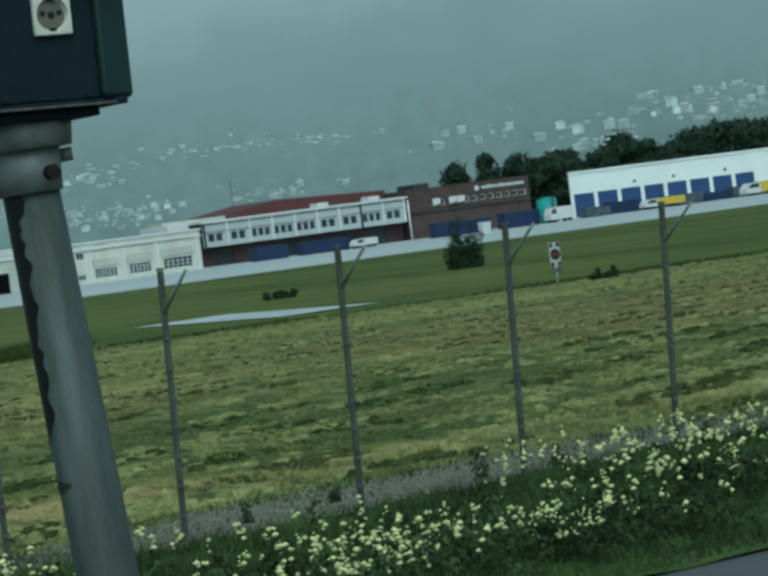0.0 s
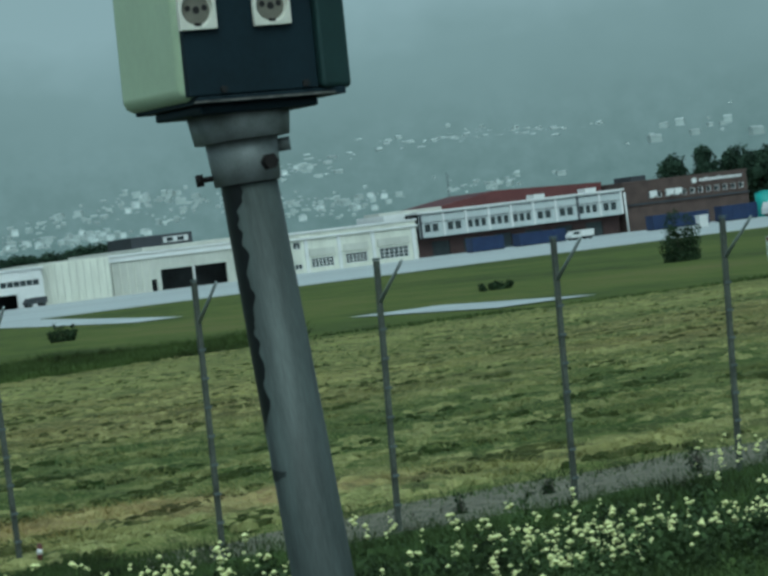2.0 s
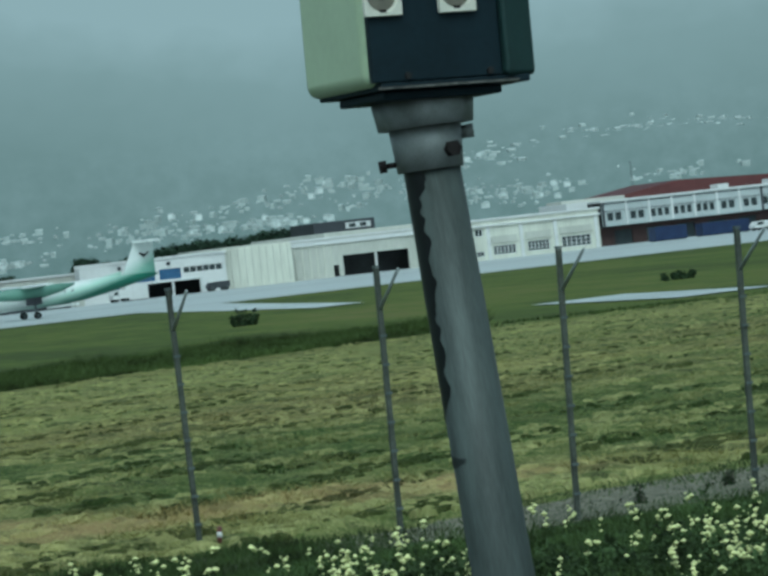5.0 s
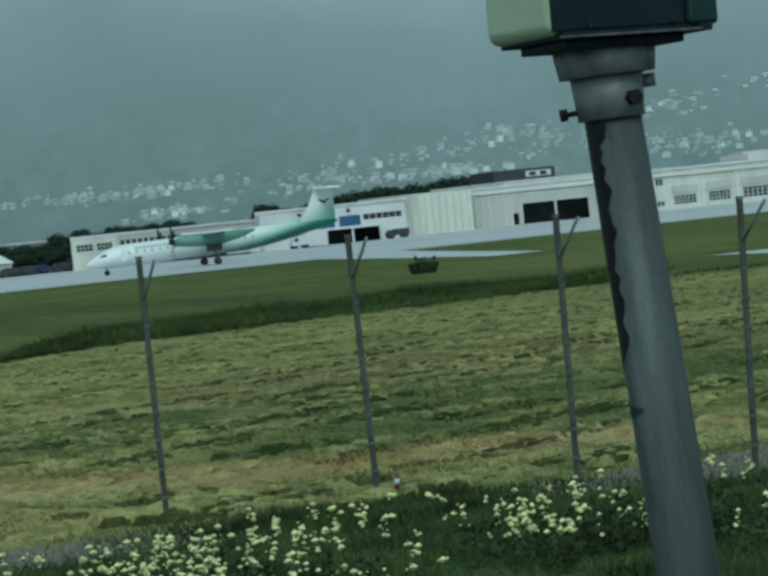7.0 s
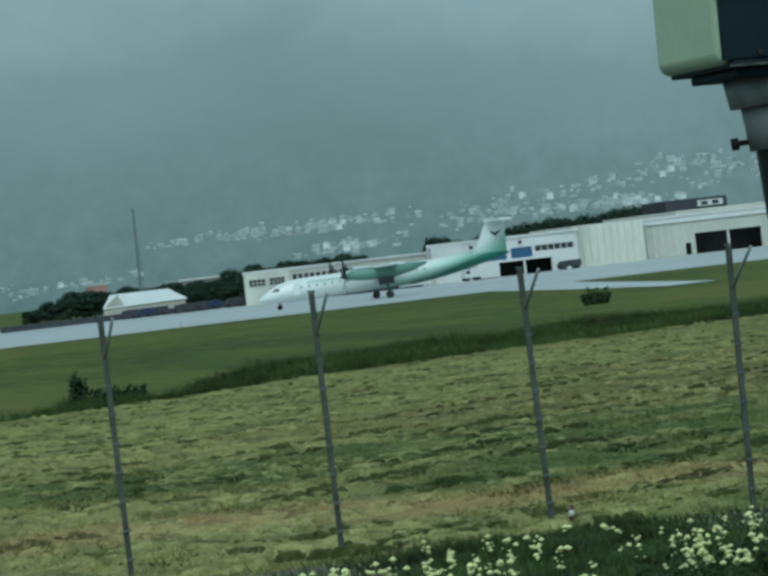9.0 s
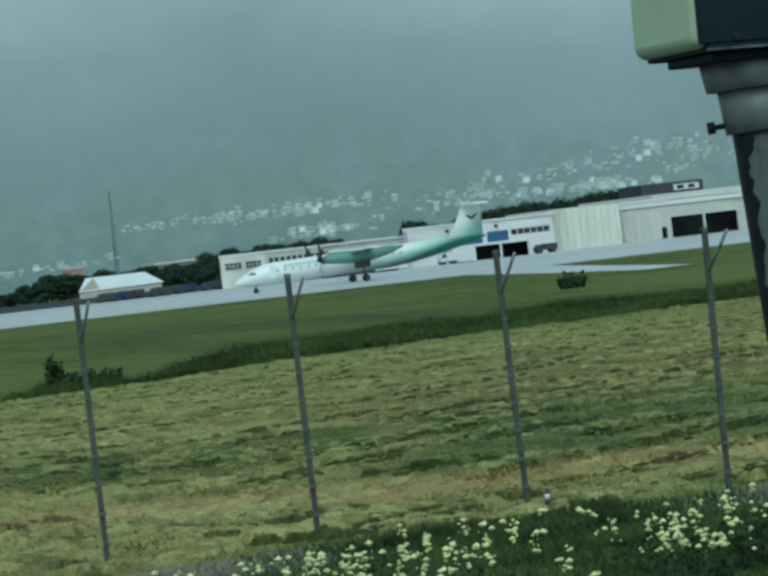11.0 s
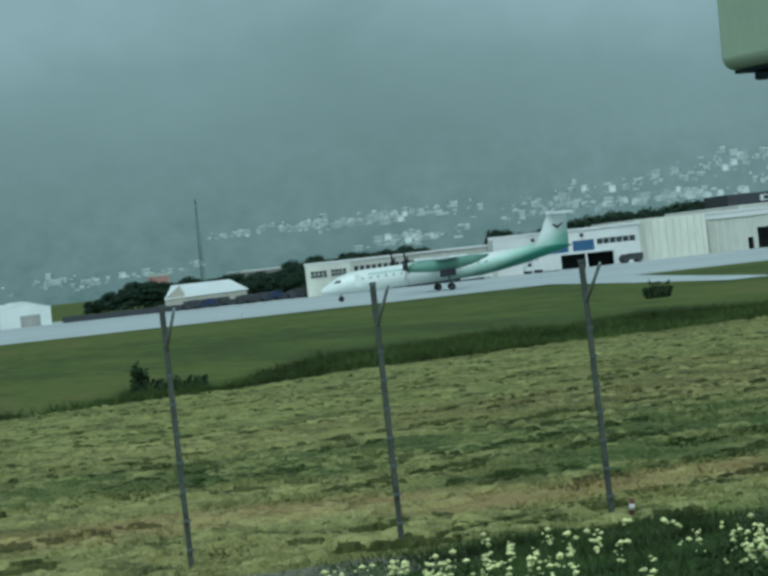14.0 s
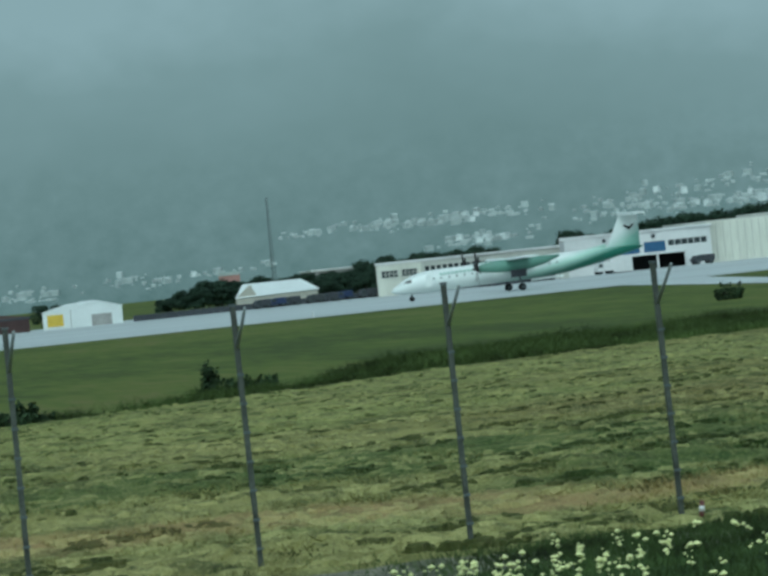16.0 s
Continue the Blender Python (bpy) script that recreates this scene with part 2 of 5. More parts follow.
M_SIGNRED = mat("red_sign_paint", (0.11, 0.034, 0.03), 0.5, vary=0.08, scale=3)
M_SIGNDARK = mat("dark_sign_face", (0.035, 0.025, 0.025), 0.5, vary=0.1, scale=3)
M_GREENBOX = mat("pale_green_enamel", (0.47, 0.58, 0.40), 0.4, vary=0.05, scale=6)
M_GREENDARK = mat("dark_green_enamel", (0.020, 0.044, 0.043), 0.5, vary=0.12, scale=8, spec=0.25)
M_PANEL = mat("dark_blue_panel", (0.010, 0.021, 0.029), 0.6, vary=0.15, scale=8, spec=0.15)
M_LIP = mat("worn_edge", (0.13, 0.13, 0.12), 0.6, vary=0.4, scale=40)
M_CUPSHADE = mat("socket_cup_shade", (0.1584, 0.1512, 0.1224), 0.5, vary=0.12, scale=40)
M_SOCKET = mat("socket_plastic", (0.66, 0.66, 0.58), 0.4, vary=0.05, scale=30)
M_HOLE = mat("socket_hole", (0.01, 0.01, 0.01), 0.7, vary=0.1, scale=30)
M_CAST = mat("cast_aluminium", (0.2106, 0.234, 0.234), 0.55, 0.15, vary=0.15, scale=25, bump=0.15, bump_scale=200)
M_RUST = mat("rusty_bolt", (0.018, 0.015, 0.015), 0.75, 0.3, vary=0.3, scale=60)
M_SCUFF = mat("scuffed_paint", (0.032, 0.040, 0.040), 0.6, vary=0.35, scale=30)
M_STAIN = mat("tar_stain", (0.006, 0.008, 0.010), 0.45, vary=0.3, scale=20)


# ---- mesh helpers ----
def box(bm, x0, x1, y0, y1, z0, z1, bevel=0.0, segments=2):
    vs = [bm.verts.new((x, y, z)) for z in (z0, z1) for y in (y0, y1) for x in (x0, x1)]
    fs = [bm.faces.new([vs[i] for i in q]) for q in ((0, 2, 3, 1), (4, 5, 7, 6), (0, 1, 5, 4), (2, 6, 7, 3), (0, 4, 6, 2), (1, 3, 7, 5))]
    if bevel:
        es = list({e for f in fs for e in f.edges})
        bmesh.ops.bevel(bm, geom=es, offset=bevel, segments=segments, affect="EDGES", profile=0.6 if segments < 3 else 0.5)
        if segments > 2:
            for f in bm.faces:
                f.smooth = f.calc_area() < 0.02
    return bm


def tube(bm, p0, p1, r0, r1=None, seg=14, caps=True):
    p0, p1 = Vector(p0), Vector(p1)
    q = (p1 - p0).to_track_quat("Z", "Y")
    r1 = r0 if r1 is None else r1
    a = [bm.verts.new(p0 + q @ Vector((r0 * math.cos(k * math.tau / seg), r0 * math.sin(k * math.tau / seg), 0))) for k in range(seg)]
    b = [bm.verts.new(p1 + q @ Vector((r1 * math.cos(k * math.tau / seg), r1 * math.sin(k * math.tau / seg), 0))) for k in range(seg)]
    for k in range(seg):
        f = bm.faces.new((a[k], a[(k + 1) % seg], b[(k + 1) % seg], b[k]))
        f.smooth = True
    if caps:
        bm.faces.new(a[::-1])
        bm.faces.new(b)
    return bm


def prism(bm, outline, y0, y1):
    """An outline in (x, z), drawn through from y0 to y1."""
    a = [bm.verts.new((x, y0, z)) for x, z in outline]
    b = [bm.verts.new((x, y1, z)) for x, z in outline]
    k = len(a)
    bm.faces.new(a)
    bm.faces.new(b[::-1])
    for i in range(k):
        bm.faces.new((a[i], b[i], b[(i + 1) % k], a[(i + 1) % k]))
    bmesh.ops.recalc_face_normals(bm, faces=bm.faces)
    return bm


def loft(bm, rings, caps=True, smooth=True):
    rows = [[bm.verts.new(p) for p in r] for r in rings]
    k = len(rows[0])
    for a, b in zip(rows, rows[1:]):
        for i in range(k):
            f = bm.faces.new((a[i], a[(i + 1) % k], b[(i + 1) % k], b[i]))
            f.smooth = smooth
    if caps:
        bm.faces.new(rows[0][::-1])
        bm.faces.new(rows[-1])
    bmesh.ops.recalc_face_normals(bm, faces=bm.faces)
    return bm


def part(name, bm, material, parent=None, label=""):
    me = bpy.data.meshes.new(name)
    bm.to_mesh(me)
    bm.free()
    me.materials.append(material)
    ob = new(name, me)
    ob.parent = parent
    return tagged(ob, label)


def thing(name, label, category, m=None, group="", kind=""):
    ob = new(name)
    if m is not None:
        ob.matrix_world = m
    return tagged(ob, label, category, group, kind)


def B():
    return bmesh.new()


def raw(name, verts, faces, material, smooth=False):
    me = bpy.data.meshes.new(name)
    me.from_pydata(verts, [], faces)
    me.materials.append(material)
    if smooth:
        me.polygons.foreach_set("use_smooth", [True] * len(me.polygons))
    return new(name, me)


# ---- ground ----
def land(y):
    """Height of the land: a level strip by the road and fence that falls gently to the airfield."""
    f = min(max((y - 42) / 95, 0), 1)
    return 1.17 * (1 - f * f * (3 - 2 * f))


def sheet(name, y_values, x_of, cols, lift, material, rough=0.0, wave=(0.5, 1.2), kind="structure", label="", category="ground"):
    verts, faces = [], []
    for y in y_values:
        x0, x1 = x_of(y)
        for c in range(cols + 1):
            x = x0 + (x1 - x0) * c / cols
            z = land(y) + lift
            if rough:
                edge = min(1.0, (y - y_values[0]) / 1.2, (y_values[-1] - y) / 1.2)
                z += (lift - 0.02) * (edge - 1) + rough * edge * (noise.noise((x * wave[0], y * wave[1], 0.0)) - abs(noise.noise((x * wave[0] * 2.3, y * wave[1] * 2.1, 5.0)))
                              + 0.5 * noise.noise((x * wave[0] * 6.0, y * wave[1] * 5.0, 9.0)) + 0.15)
            verts.append((x, y, z))
    for r in range(len(y_values) - 1):
        for c in range(cols):
            i = r * (cols + 1) + c
            faces.append((i, i + 1, i + cols + 2, i + cols + 1))
    return tagged(raw(name, verts, faces, material, True), label, category, kind=kind)


def path_far(x):
    """Far edge of the gravel path, where the meadow begins."""
    return float(np.interp(x, (-10, 5.4, 6.6, 8.4, 12.3, 14, 16.5, 18, 20, 40), (31.2, 31.4, 32.4, 32.8, 32.3, 32.5, 33.4, 33.9, 34.2, 35.0)))


def path_near(x):
    return float(np.interp(x, (-10, 5.2, 8, 12, 14.8, 17, 19.2, 22, 40), (29.6, 30.0, 30.8, 30.7, 30.3, 30.6, 31.1, 31.7, 32.6)))


def meadow_end(bearing):
    """Depth of the meadow's far edge, by the slope x / y of the line of sight from the car park."""
    return float(np.interp(bearing, (0.09, 0.14, 0.19, 0.225, 0.27, 0.33, 0.42, 0.9), (103, 108, 114, 117, 126, 130, 135, 134)))


ys = [-4500, -300, -40] + [0 + 6 * k for k in range(30)] + [190, 230, 300, 400, 600, 1000, 2000, 4500]
sheet("ground", ys, lambda y: (-4600, 4600), 24, 0.0, M_ROUGH, label="rough green grass of the airfield and its surroundings")
geo = [33.3 * (133.0 / 33.3) ** (k / 420) for k in range(421)]
field = sheet("mown_field", geo, lambda y: (y * 0.09, y * 0.86), 420, 0.10, M_MOWN, 0.08, (1.5, 1.0), label="mown hay meadow with pale windrows and green patches")
for v in field.data.vertices:
    x, y = v.co.x, v.co.y
    if y < 45:
        v.co.y += (path_far(x) - 33.3) * (45 - y) / 11.7
    elif y > 80:
        v.co.y = 80 + (y - 80) * (meadow_end(x / y) - 80) / 53
        v.co.x = x * v.co.y / y
        v.co.z += land(v.co.y) - land(y)


def kerb_line(x):
    """Far edge of the road, which runs aslant to the fence."""
    return 19.3 + 0.147 * x


def band_sheet(name, low, high, rows, x0, x1, cols, lift, material, rough, label, category):
    verts, faces = [], []
    for k in range(rows + 1):
        for c in range(cols + 1):
            x = x0 + (x1 - x0) * c / cols
            y = low(x) + (high(x) - low(x)) * k / rows
            verts.append((x, y, 1.17 + lift + rough * noise.noise((x * 1.1, y * 1.3, 0.0))))
    for k in range(rows):
        for c in range(cols):
            i = k * (cols + 1) + c
            faces.append((i, i + 1, i + cols + 2, i + cols + 1))
    tagged(raw(name, verts, faces, material, True), label, category, kind="structure")


band_sheet("gravel_path", lambda x: path_near(x) - 0.4, lambda x: path_far(x) + 0.5, 12, -12, 40, 200, 0.03, M_GRAVEL, 0.025, "grey gravel path along the fence", "path")
band_sheet("verge", kerb_line, path_near, 50, -12, 40, 200, 0.045, M_VERGE, 0.06, "dark green roadside verge of uncut grass", "verge")
band_sheet("road", lambda x: kerb_line(x) - 6.2, lambda x: kerb_line(x) + 0.05, 4, -30, 60, 30, 0.02, M_ROAD, 0.0, "damp grey asphalt road", "road")
sheet("runway", [330, 345, 360, 380, 400, 440, 500, 560], lambda y: (-700, 1100), 20, 0.05, M_WETSHEEN, label="wet grey runway and apron, the sheen of the sky painted into the colour", category="runway")
def way(y):
    """Middle of the taxiway, which winds from the runway towards the meadow."""
    return float(np.interp(y, (133, 145, 165, 200, 240, 278, 345), (82, 81, 82, 90, 97, 104.5, 119)))


sheet("taxiway", [236 + 6 * k for k in range(17)], lambda y: (way(y) - 2.0 - (y - 236) * 0.03, way(y) + 2.0 + (y - 236) * 0.03), 6, 0.06, M_WETSHEEN, label="wet taxiway that leaves the runway", category="taxiway")
sheet("service_road", [146 + 4 * k for k in range(6)], lambda y: (way(y) - 3.0, way(y) + 3.0), 6, 0.06, M_WETSHEEN, label="wet pale service road at the meadow edge", category="road")
bm = box(B(), -6, 9, -7, 7.0, 0.9, 2.8, 0.03)
tagged(part("terrace", bm, M_ROAD), "raised asphalt car park terrace", "terrace", kind="structure")

# ---- far mountain under the cloud ----
def slope_z(r):
    if r < 3600:
        return max(0.0, (r - 1900) * 0.07)
    return 119 + (r - 3600) * 0.75


# mountain lit by its own emission, haze put into the ramp colours
m = bpy.data.materials.new("hazy_mountain_glow")
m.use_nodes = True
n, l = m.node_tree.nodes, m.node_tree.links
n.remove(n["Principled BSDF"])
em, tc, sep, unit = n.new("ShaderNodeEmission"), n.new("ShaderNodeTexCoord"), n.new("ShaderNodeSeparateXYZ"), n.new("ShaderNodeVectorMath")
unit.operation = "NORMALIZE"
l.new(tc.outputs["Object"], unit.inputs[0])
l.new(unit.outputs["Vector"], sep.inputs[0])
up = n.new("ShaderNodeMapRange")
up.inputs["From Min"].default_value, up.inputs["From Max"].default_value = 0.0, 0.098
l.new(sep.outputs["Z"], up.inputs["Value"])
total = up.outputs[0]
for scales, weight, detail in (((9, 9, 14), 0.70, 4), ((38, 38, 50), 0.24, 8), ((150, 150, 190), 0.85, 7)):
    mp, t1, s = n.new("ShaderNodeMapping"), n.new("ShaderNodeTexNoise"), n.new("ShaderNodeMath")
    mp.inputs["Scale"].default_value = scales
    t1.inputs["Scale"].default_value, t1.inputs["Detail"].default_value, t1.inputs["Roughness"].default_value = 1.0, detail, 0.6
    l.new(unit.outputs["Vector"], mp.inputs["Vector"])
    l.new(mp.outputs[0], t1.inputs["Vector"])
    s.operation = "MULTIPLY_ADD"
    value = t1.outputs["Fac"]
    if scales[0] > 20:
        # detail fades out higher up, the haze of the cloud painted in
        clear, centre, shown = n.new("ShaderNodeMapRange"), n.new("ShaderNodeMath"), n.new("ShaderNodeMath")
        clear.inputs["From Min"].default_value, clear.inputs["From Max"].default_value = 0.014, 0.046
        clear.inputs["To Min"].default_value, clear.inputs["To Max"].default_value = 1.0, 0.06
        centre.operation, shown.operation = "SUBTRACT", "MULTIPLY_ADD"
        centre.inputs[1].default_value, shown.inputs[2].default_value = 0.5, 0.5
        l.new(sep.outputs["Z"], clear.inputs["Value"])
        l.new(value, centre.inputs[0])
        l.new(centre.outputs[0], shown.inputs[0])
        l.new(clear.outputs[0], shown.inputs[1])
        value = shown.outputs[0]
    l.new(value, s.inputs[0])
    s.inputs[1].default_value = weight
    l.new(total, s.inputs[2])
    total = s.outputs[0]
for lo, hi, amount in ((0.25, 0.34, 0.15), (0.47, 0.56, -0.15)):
    # a paler bank of cloud painted into the glow over the middle of the slope
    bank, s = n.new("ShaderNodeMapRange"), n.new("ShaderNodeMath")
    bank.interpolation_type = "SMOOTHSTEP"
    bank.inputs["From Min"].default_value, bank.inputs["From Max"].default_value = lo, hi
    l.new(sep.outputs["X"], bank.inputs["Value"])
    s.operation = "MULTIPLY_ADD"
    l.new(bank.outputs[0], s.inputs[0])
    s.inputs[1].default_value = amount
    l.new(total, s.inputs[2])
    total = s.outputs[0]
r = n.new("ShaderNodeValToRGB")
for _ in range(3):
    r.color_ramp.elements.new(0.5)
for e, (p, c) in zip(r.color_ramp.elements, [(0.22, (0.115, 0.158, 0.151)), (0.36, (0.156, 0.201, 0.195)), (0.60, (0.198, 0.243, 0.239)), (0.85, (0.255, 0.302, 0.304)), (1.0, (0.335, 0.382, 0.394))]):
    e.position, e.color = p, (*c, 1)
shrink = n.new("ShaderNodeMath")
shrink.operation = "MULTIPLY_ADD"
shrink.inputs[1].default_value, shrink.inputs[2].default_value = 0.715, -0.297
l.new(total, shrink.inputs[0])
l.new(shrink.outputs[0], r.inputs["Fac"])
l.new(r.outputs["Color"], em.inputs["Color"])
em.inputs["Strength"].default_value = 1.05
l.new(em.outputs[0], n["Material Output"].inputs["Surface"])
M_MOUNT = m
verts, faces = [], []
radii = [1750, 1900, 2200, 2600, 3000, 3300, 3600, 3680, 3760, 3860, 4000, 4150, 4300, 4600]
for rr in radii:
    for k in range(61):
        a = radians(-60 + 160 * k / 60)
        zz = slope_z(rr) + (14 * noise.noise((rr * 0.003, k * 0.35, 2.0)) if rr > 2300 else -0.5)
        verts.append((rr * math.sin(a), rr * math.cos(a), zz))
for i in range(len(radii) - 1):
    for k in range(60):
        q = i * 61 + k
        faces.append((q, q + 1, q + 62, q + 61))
tagged(raw("backdrop", verts, faces, M_MOUNT, True), "glowing backdrop of a hazy wooded mountainside fading into low cloud", "mountain", kind="structure")


# ---- buildings along the apron ----
def wall_holes(bm, x0, x1, z0, z1, y, depth, holes):
    """One wall slab with openings cut right through it."""
    xs = sorted({x0, x1, *[h[0] for h in holes], *[h[1] for h in holes]})
    zs = sorted({z0, z1, *[h[2] for h in holes], *[h[3] for h in holes]})
    made = {}

    def v(i, k, back):
        if (i, k, back) not in made:
            made[i, k, back] = bm.verts.new((xs[i], y + depth * back, zs[k]))
        return made[i, k, back]

    def solid(i, k):
        if not (0 <= i < len(xs) - 1 and 0 <= k < len(zs) - 1):
            return False
        cx, cz = (xs[i] + xs[i + 1]) / 2, (zs[k] + zs[k + 1]) / 2
        return not any(h[0] < cx < h[1] and h[2] < cz < h[3] for h in holes)

    for i in range(len(xs) - 1):
        for k in range(len(zs) - 1):
            if not solid(i, k):
                continue
            bm.faces.new((v(i, k, 0), v(i + 1, k, 0), v(i + 1, k + 1, 0), v(i, k + 1, 0)))
            bm.faces.new((v(i, k, 1), v(i, k + 1, 1), v(i + 1, k + 1, 1), v(i + 1, k, 1)))
            for di, dk, p, q in ((-1, 0, (i, k), (i, k + 1)), (1, 0, (i + 1, k), (i + 1, k + 1)), (0, -1, (i, k), (i + 1, k)), (0, 1, (i, k + 1), (i + 1, k + 1))):
                if not solid(i + di, k + dk):
                    bm.faces.new((v(*p, 0), v(*q, 0), v(*q, 1), v(*p, 1)))
    bmesh.ops.recalc_face_normals(bm, faces=bm.faces)
    return bm


def window(parent, x0, x1, z0, z1, y, bars=1, cross=0, frame_mat=None):
    w = 0.09
    bm = B()
    box(bm, x0, x1, y, y + 0.12, z0, z0 + w)
    box(bm, x0, x1, y, y + 0.12, z1 - w, z1)
    for k in range(bars + 1):
        x = x0 + (x1 - x0 - w) * k / bars
        box(bm, x, x + w, y + 0.003, y + 0.117, z0 + w, z1 - w)
    for k in range(cross):
        z = z0 + (z1 - z0) * (k + 1) / (cross + 1)
        box(bm, x0 + w, x1 - w, y + 0.02, y + 0.1, z - w / 2, z + w / 2)
    win = part("window", bm, frame_mat or M_TRIM, parent)
    part("pane", box(B(), x0 + 0.02, x1 - 0.02, y + 0.14, y + 0.18, z0 + 0.02, z1 - 0.02), M_GLASS, win)
    return win


def shell(parent, x0, x1, y, depth, z1, wall_mat, holes=(), roof_mat=None, over=0.25, name="front_wall"):
    """Front wall with openings, side and back walls, a floor and a flat roof with a rim."""
    part(name, wall_holes(B(), x0, x1, 0, z1, y, 0.35, list(holes)), wall_mat, parent)
    part("side_wall", box(B(), x0, x0 + 0.3, y + 0.352, y + depth, 0, z1), wall_mat, parent)
    part("side_wall", box(B(), x1 - 0.3, x1, y + 0.352, y + depth, 0, z1), wall_mat, parent)
    part("back_wall", box(B(), x0 + 0.303, x1 - 0.303, y + depth - 0.3, y + depth, 0, z1), wall_mat, parent)
    # dark sheet put in for the shade behind the openings
    part("inner_wall", box(B(), x0 + 0.303, x1 - 0.303, y + 6, y + 6.2, 0.05, z1 - 0.05), M_DARK, parent, "dark sheet standing in for the shaded interior behind the openings")
    part("roof", box(B(), x0 - over, x1 + over, y - over, y + depth + over, z1 + 0.003, z1 + 0.35, 0.04), roof_mat or M_TRIM, parent, "flat roof with pale rim")


def slant_sides(building, front, slope):
    """Lets a building's side walls run aslant behind its front."""
    for o in building.children_recursive:
        for v in o.data.vertices:
            if v.co.y > front:
                v.co.x += (v.co.y - front) * slope


# cream office and workshop block
b = thing("workshop_building", "long cream two-storey workshop with a row of small upper windows", "building", kind="")
wins = [(135.6 + k * 0.98, 135.6 + k * 0.98 + 0.72, 2.75, 4.2) for k in range(14)]
doors = [(135.6, 139.3, 0, 1.6), (140.6, 146.2, 0, 1.6)]
shell(b, 127.6, 158.4, 500, 16, 5.05, M_CREAM, wins + doors)
for w in wins:
    window(b, *w, 500.1, 1, 0, M_SLATE)
part("end_panel", box(B(), 127.5, 134.9, 499.7, 499.997, 0, 4.95, 0.02), M_CREAMDOOR, b, "cream ribbed wall panel")
for x0, x1 in ((128.2, 131.0), (131.6, 134.2)):
    window(b, x0, x1, 2.9, 4.1, 499.55, 4, 1, M_CREAM)
for x in (139.4, 146.3, 153.2):
    part("pier", box(B(), x, x + 0.9, 499.6, 499.99, 0, 2.2, 0.03), M_CREAM, b)
slant_sides(b, 500.36, 0.27)
part("door", box(B(), 140.7, 146.1, 500.25, 500.3, 0, 1.55), M_SLATE, b, "dark garage door")
shed = thing("shed", "dark slate-blue shed with an open front beside the workshop", "shed")
shell(shed, 142.8, 153.4, 488, 9, 2.6, M_SLATE, [(149.0, 153.0, 0, 2.1)], M_SLATE, 0.1)
part("sloping_roof", prism(B(), [(142.6, 2.96), (153.6, 2.96), (153.6, 3.25), (148, 3.45), (142.6, 3.1)], 487.8, 497), M_SLATE, shed)
part("pillar", box(B(), 154.2, 155.6, 487.6, 488.4, 0, 3.0, 0.05), M_CREAM, shed, "pale pillar")

# white block with blue doors
b = thing("blue_door_building", "white flat-roofed hangar block with three blue doors", "building")
bd = [(162.65, 166.3, 1.3, 4.4), (167.05, 170.6, 2.75, 4.45), (171.35, 175.05, 2.75, 4.45), (175.5, 182.3, 3.45, 4.5), (168.4, 178.2, 0, 2.3)]
shell(b, 157.3, 182.9, 496, 18, 6.1, M_WHITE, bd)
for h in bd[:3]:
    d = part("door", box(B(), h[0], h[1], 496.12, 496.22, h[2], h[3]), M_BLUE, b, "blue sectional door")
    for k in range(1, 4):
        z = h[2] + (h[3] - h[2]) * k / 4
        part("panel_rib", box(B(), h[0] + 0.05, h[1] - 0.05, 496.08, 496.118, z - 0.03, z + 0.03), M_NAVY, d)
window(b, 175.5, 182.3, 3.45, 4.5, 496.1, 6)
part("canopy", box(B(), 167.6, 177.4, 492.5, 495.99, 2.35, 2.7, 0.04), M_TRIM, b, "flat canopy over the garage openings")
for x in (167.7, 172.2, 177.0):
    part("canopy_post", box(B(), x, x + 0.3, 492.6, 492.9, 0, 2.349), M_TRIM, b)
part("plain_wing", box(B(), 157.1, 162.3, 493.5, 495.995, 0, 5.9, 0.05), M_WHITE, b, "plain white wing wall")
part("wall_lamp", box(B(), 161.4, 161.8, 493.2, 493.499, 3.3, 3.8, 0.05), M_SLATE, b)
for x in (164.6, 173.0):
    part("vent", tube(B(), (x, 495.7, 5.3), (x, 495.99, 5.3), 0.3), M_SLATE, b)
slant_sides(b, 496.36, 0.33)
con = thing("white_container", "white box container standing before the blue doors", "container")
part("body", box(B(), 162.7, 166.3, 488, 491, 0.15, 2.6, 0.04), M_WHITE, con)
for x in (163.9, 165.1):
    part("rib", box(B(), x, x + 0.08, 487.95, 487.999, 0.3, 2.5), M_TRIM, con)
part("skid", box(B(), 162.8, 166.2, 488.1, 490.9, 0, 0.148), M_RUBBER, con)

# tan hangar
b = thing("cream_hangar", "large cream hangar with a wide dark doorway", "hangar")
hd = [(205.2, 211.0, 0, 3.5), (211.3, 217.2, 0, 3.5), (203.4, 204.4, 0, 2.0)]
shell(b, 195.6, 226.0, 500, 40, 6.45, M_CREAM, hd, M_TRIM)
part("door_leaf", box(B(), 183.2, 195.2, 497.5, 499.0, 0, 6.7, 0.05), M_CREAMDOOR, b, "tall cream sliding door leaf")
part("door_block", box(B(), 183.3, 195.597, 499.003, 520, 0, 6.9), M_CREAM, b)
for k in range(9):
    part("rib", box(B(), 184.4 + k * 1.25, 184.5 + k * 1.25, 497.4, 497.499, 0.2, 6.5), M_CREAM, b)
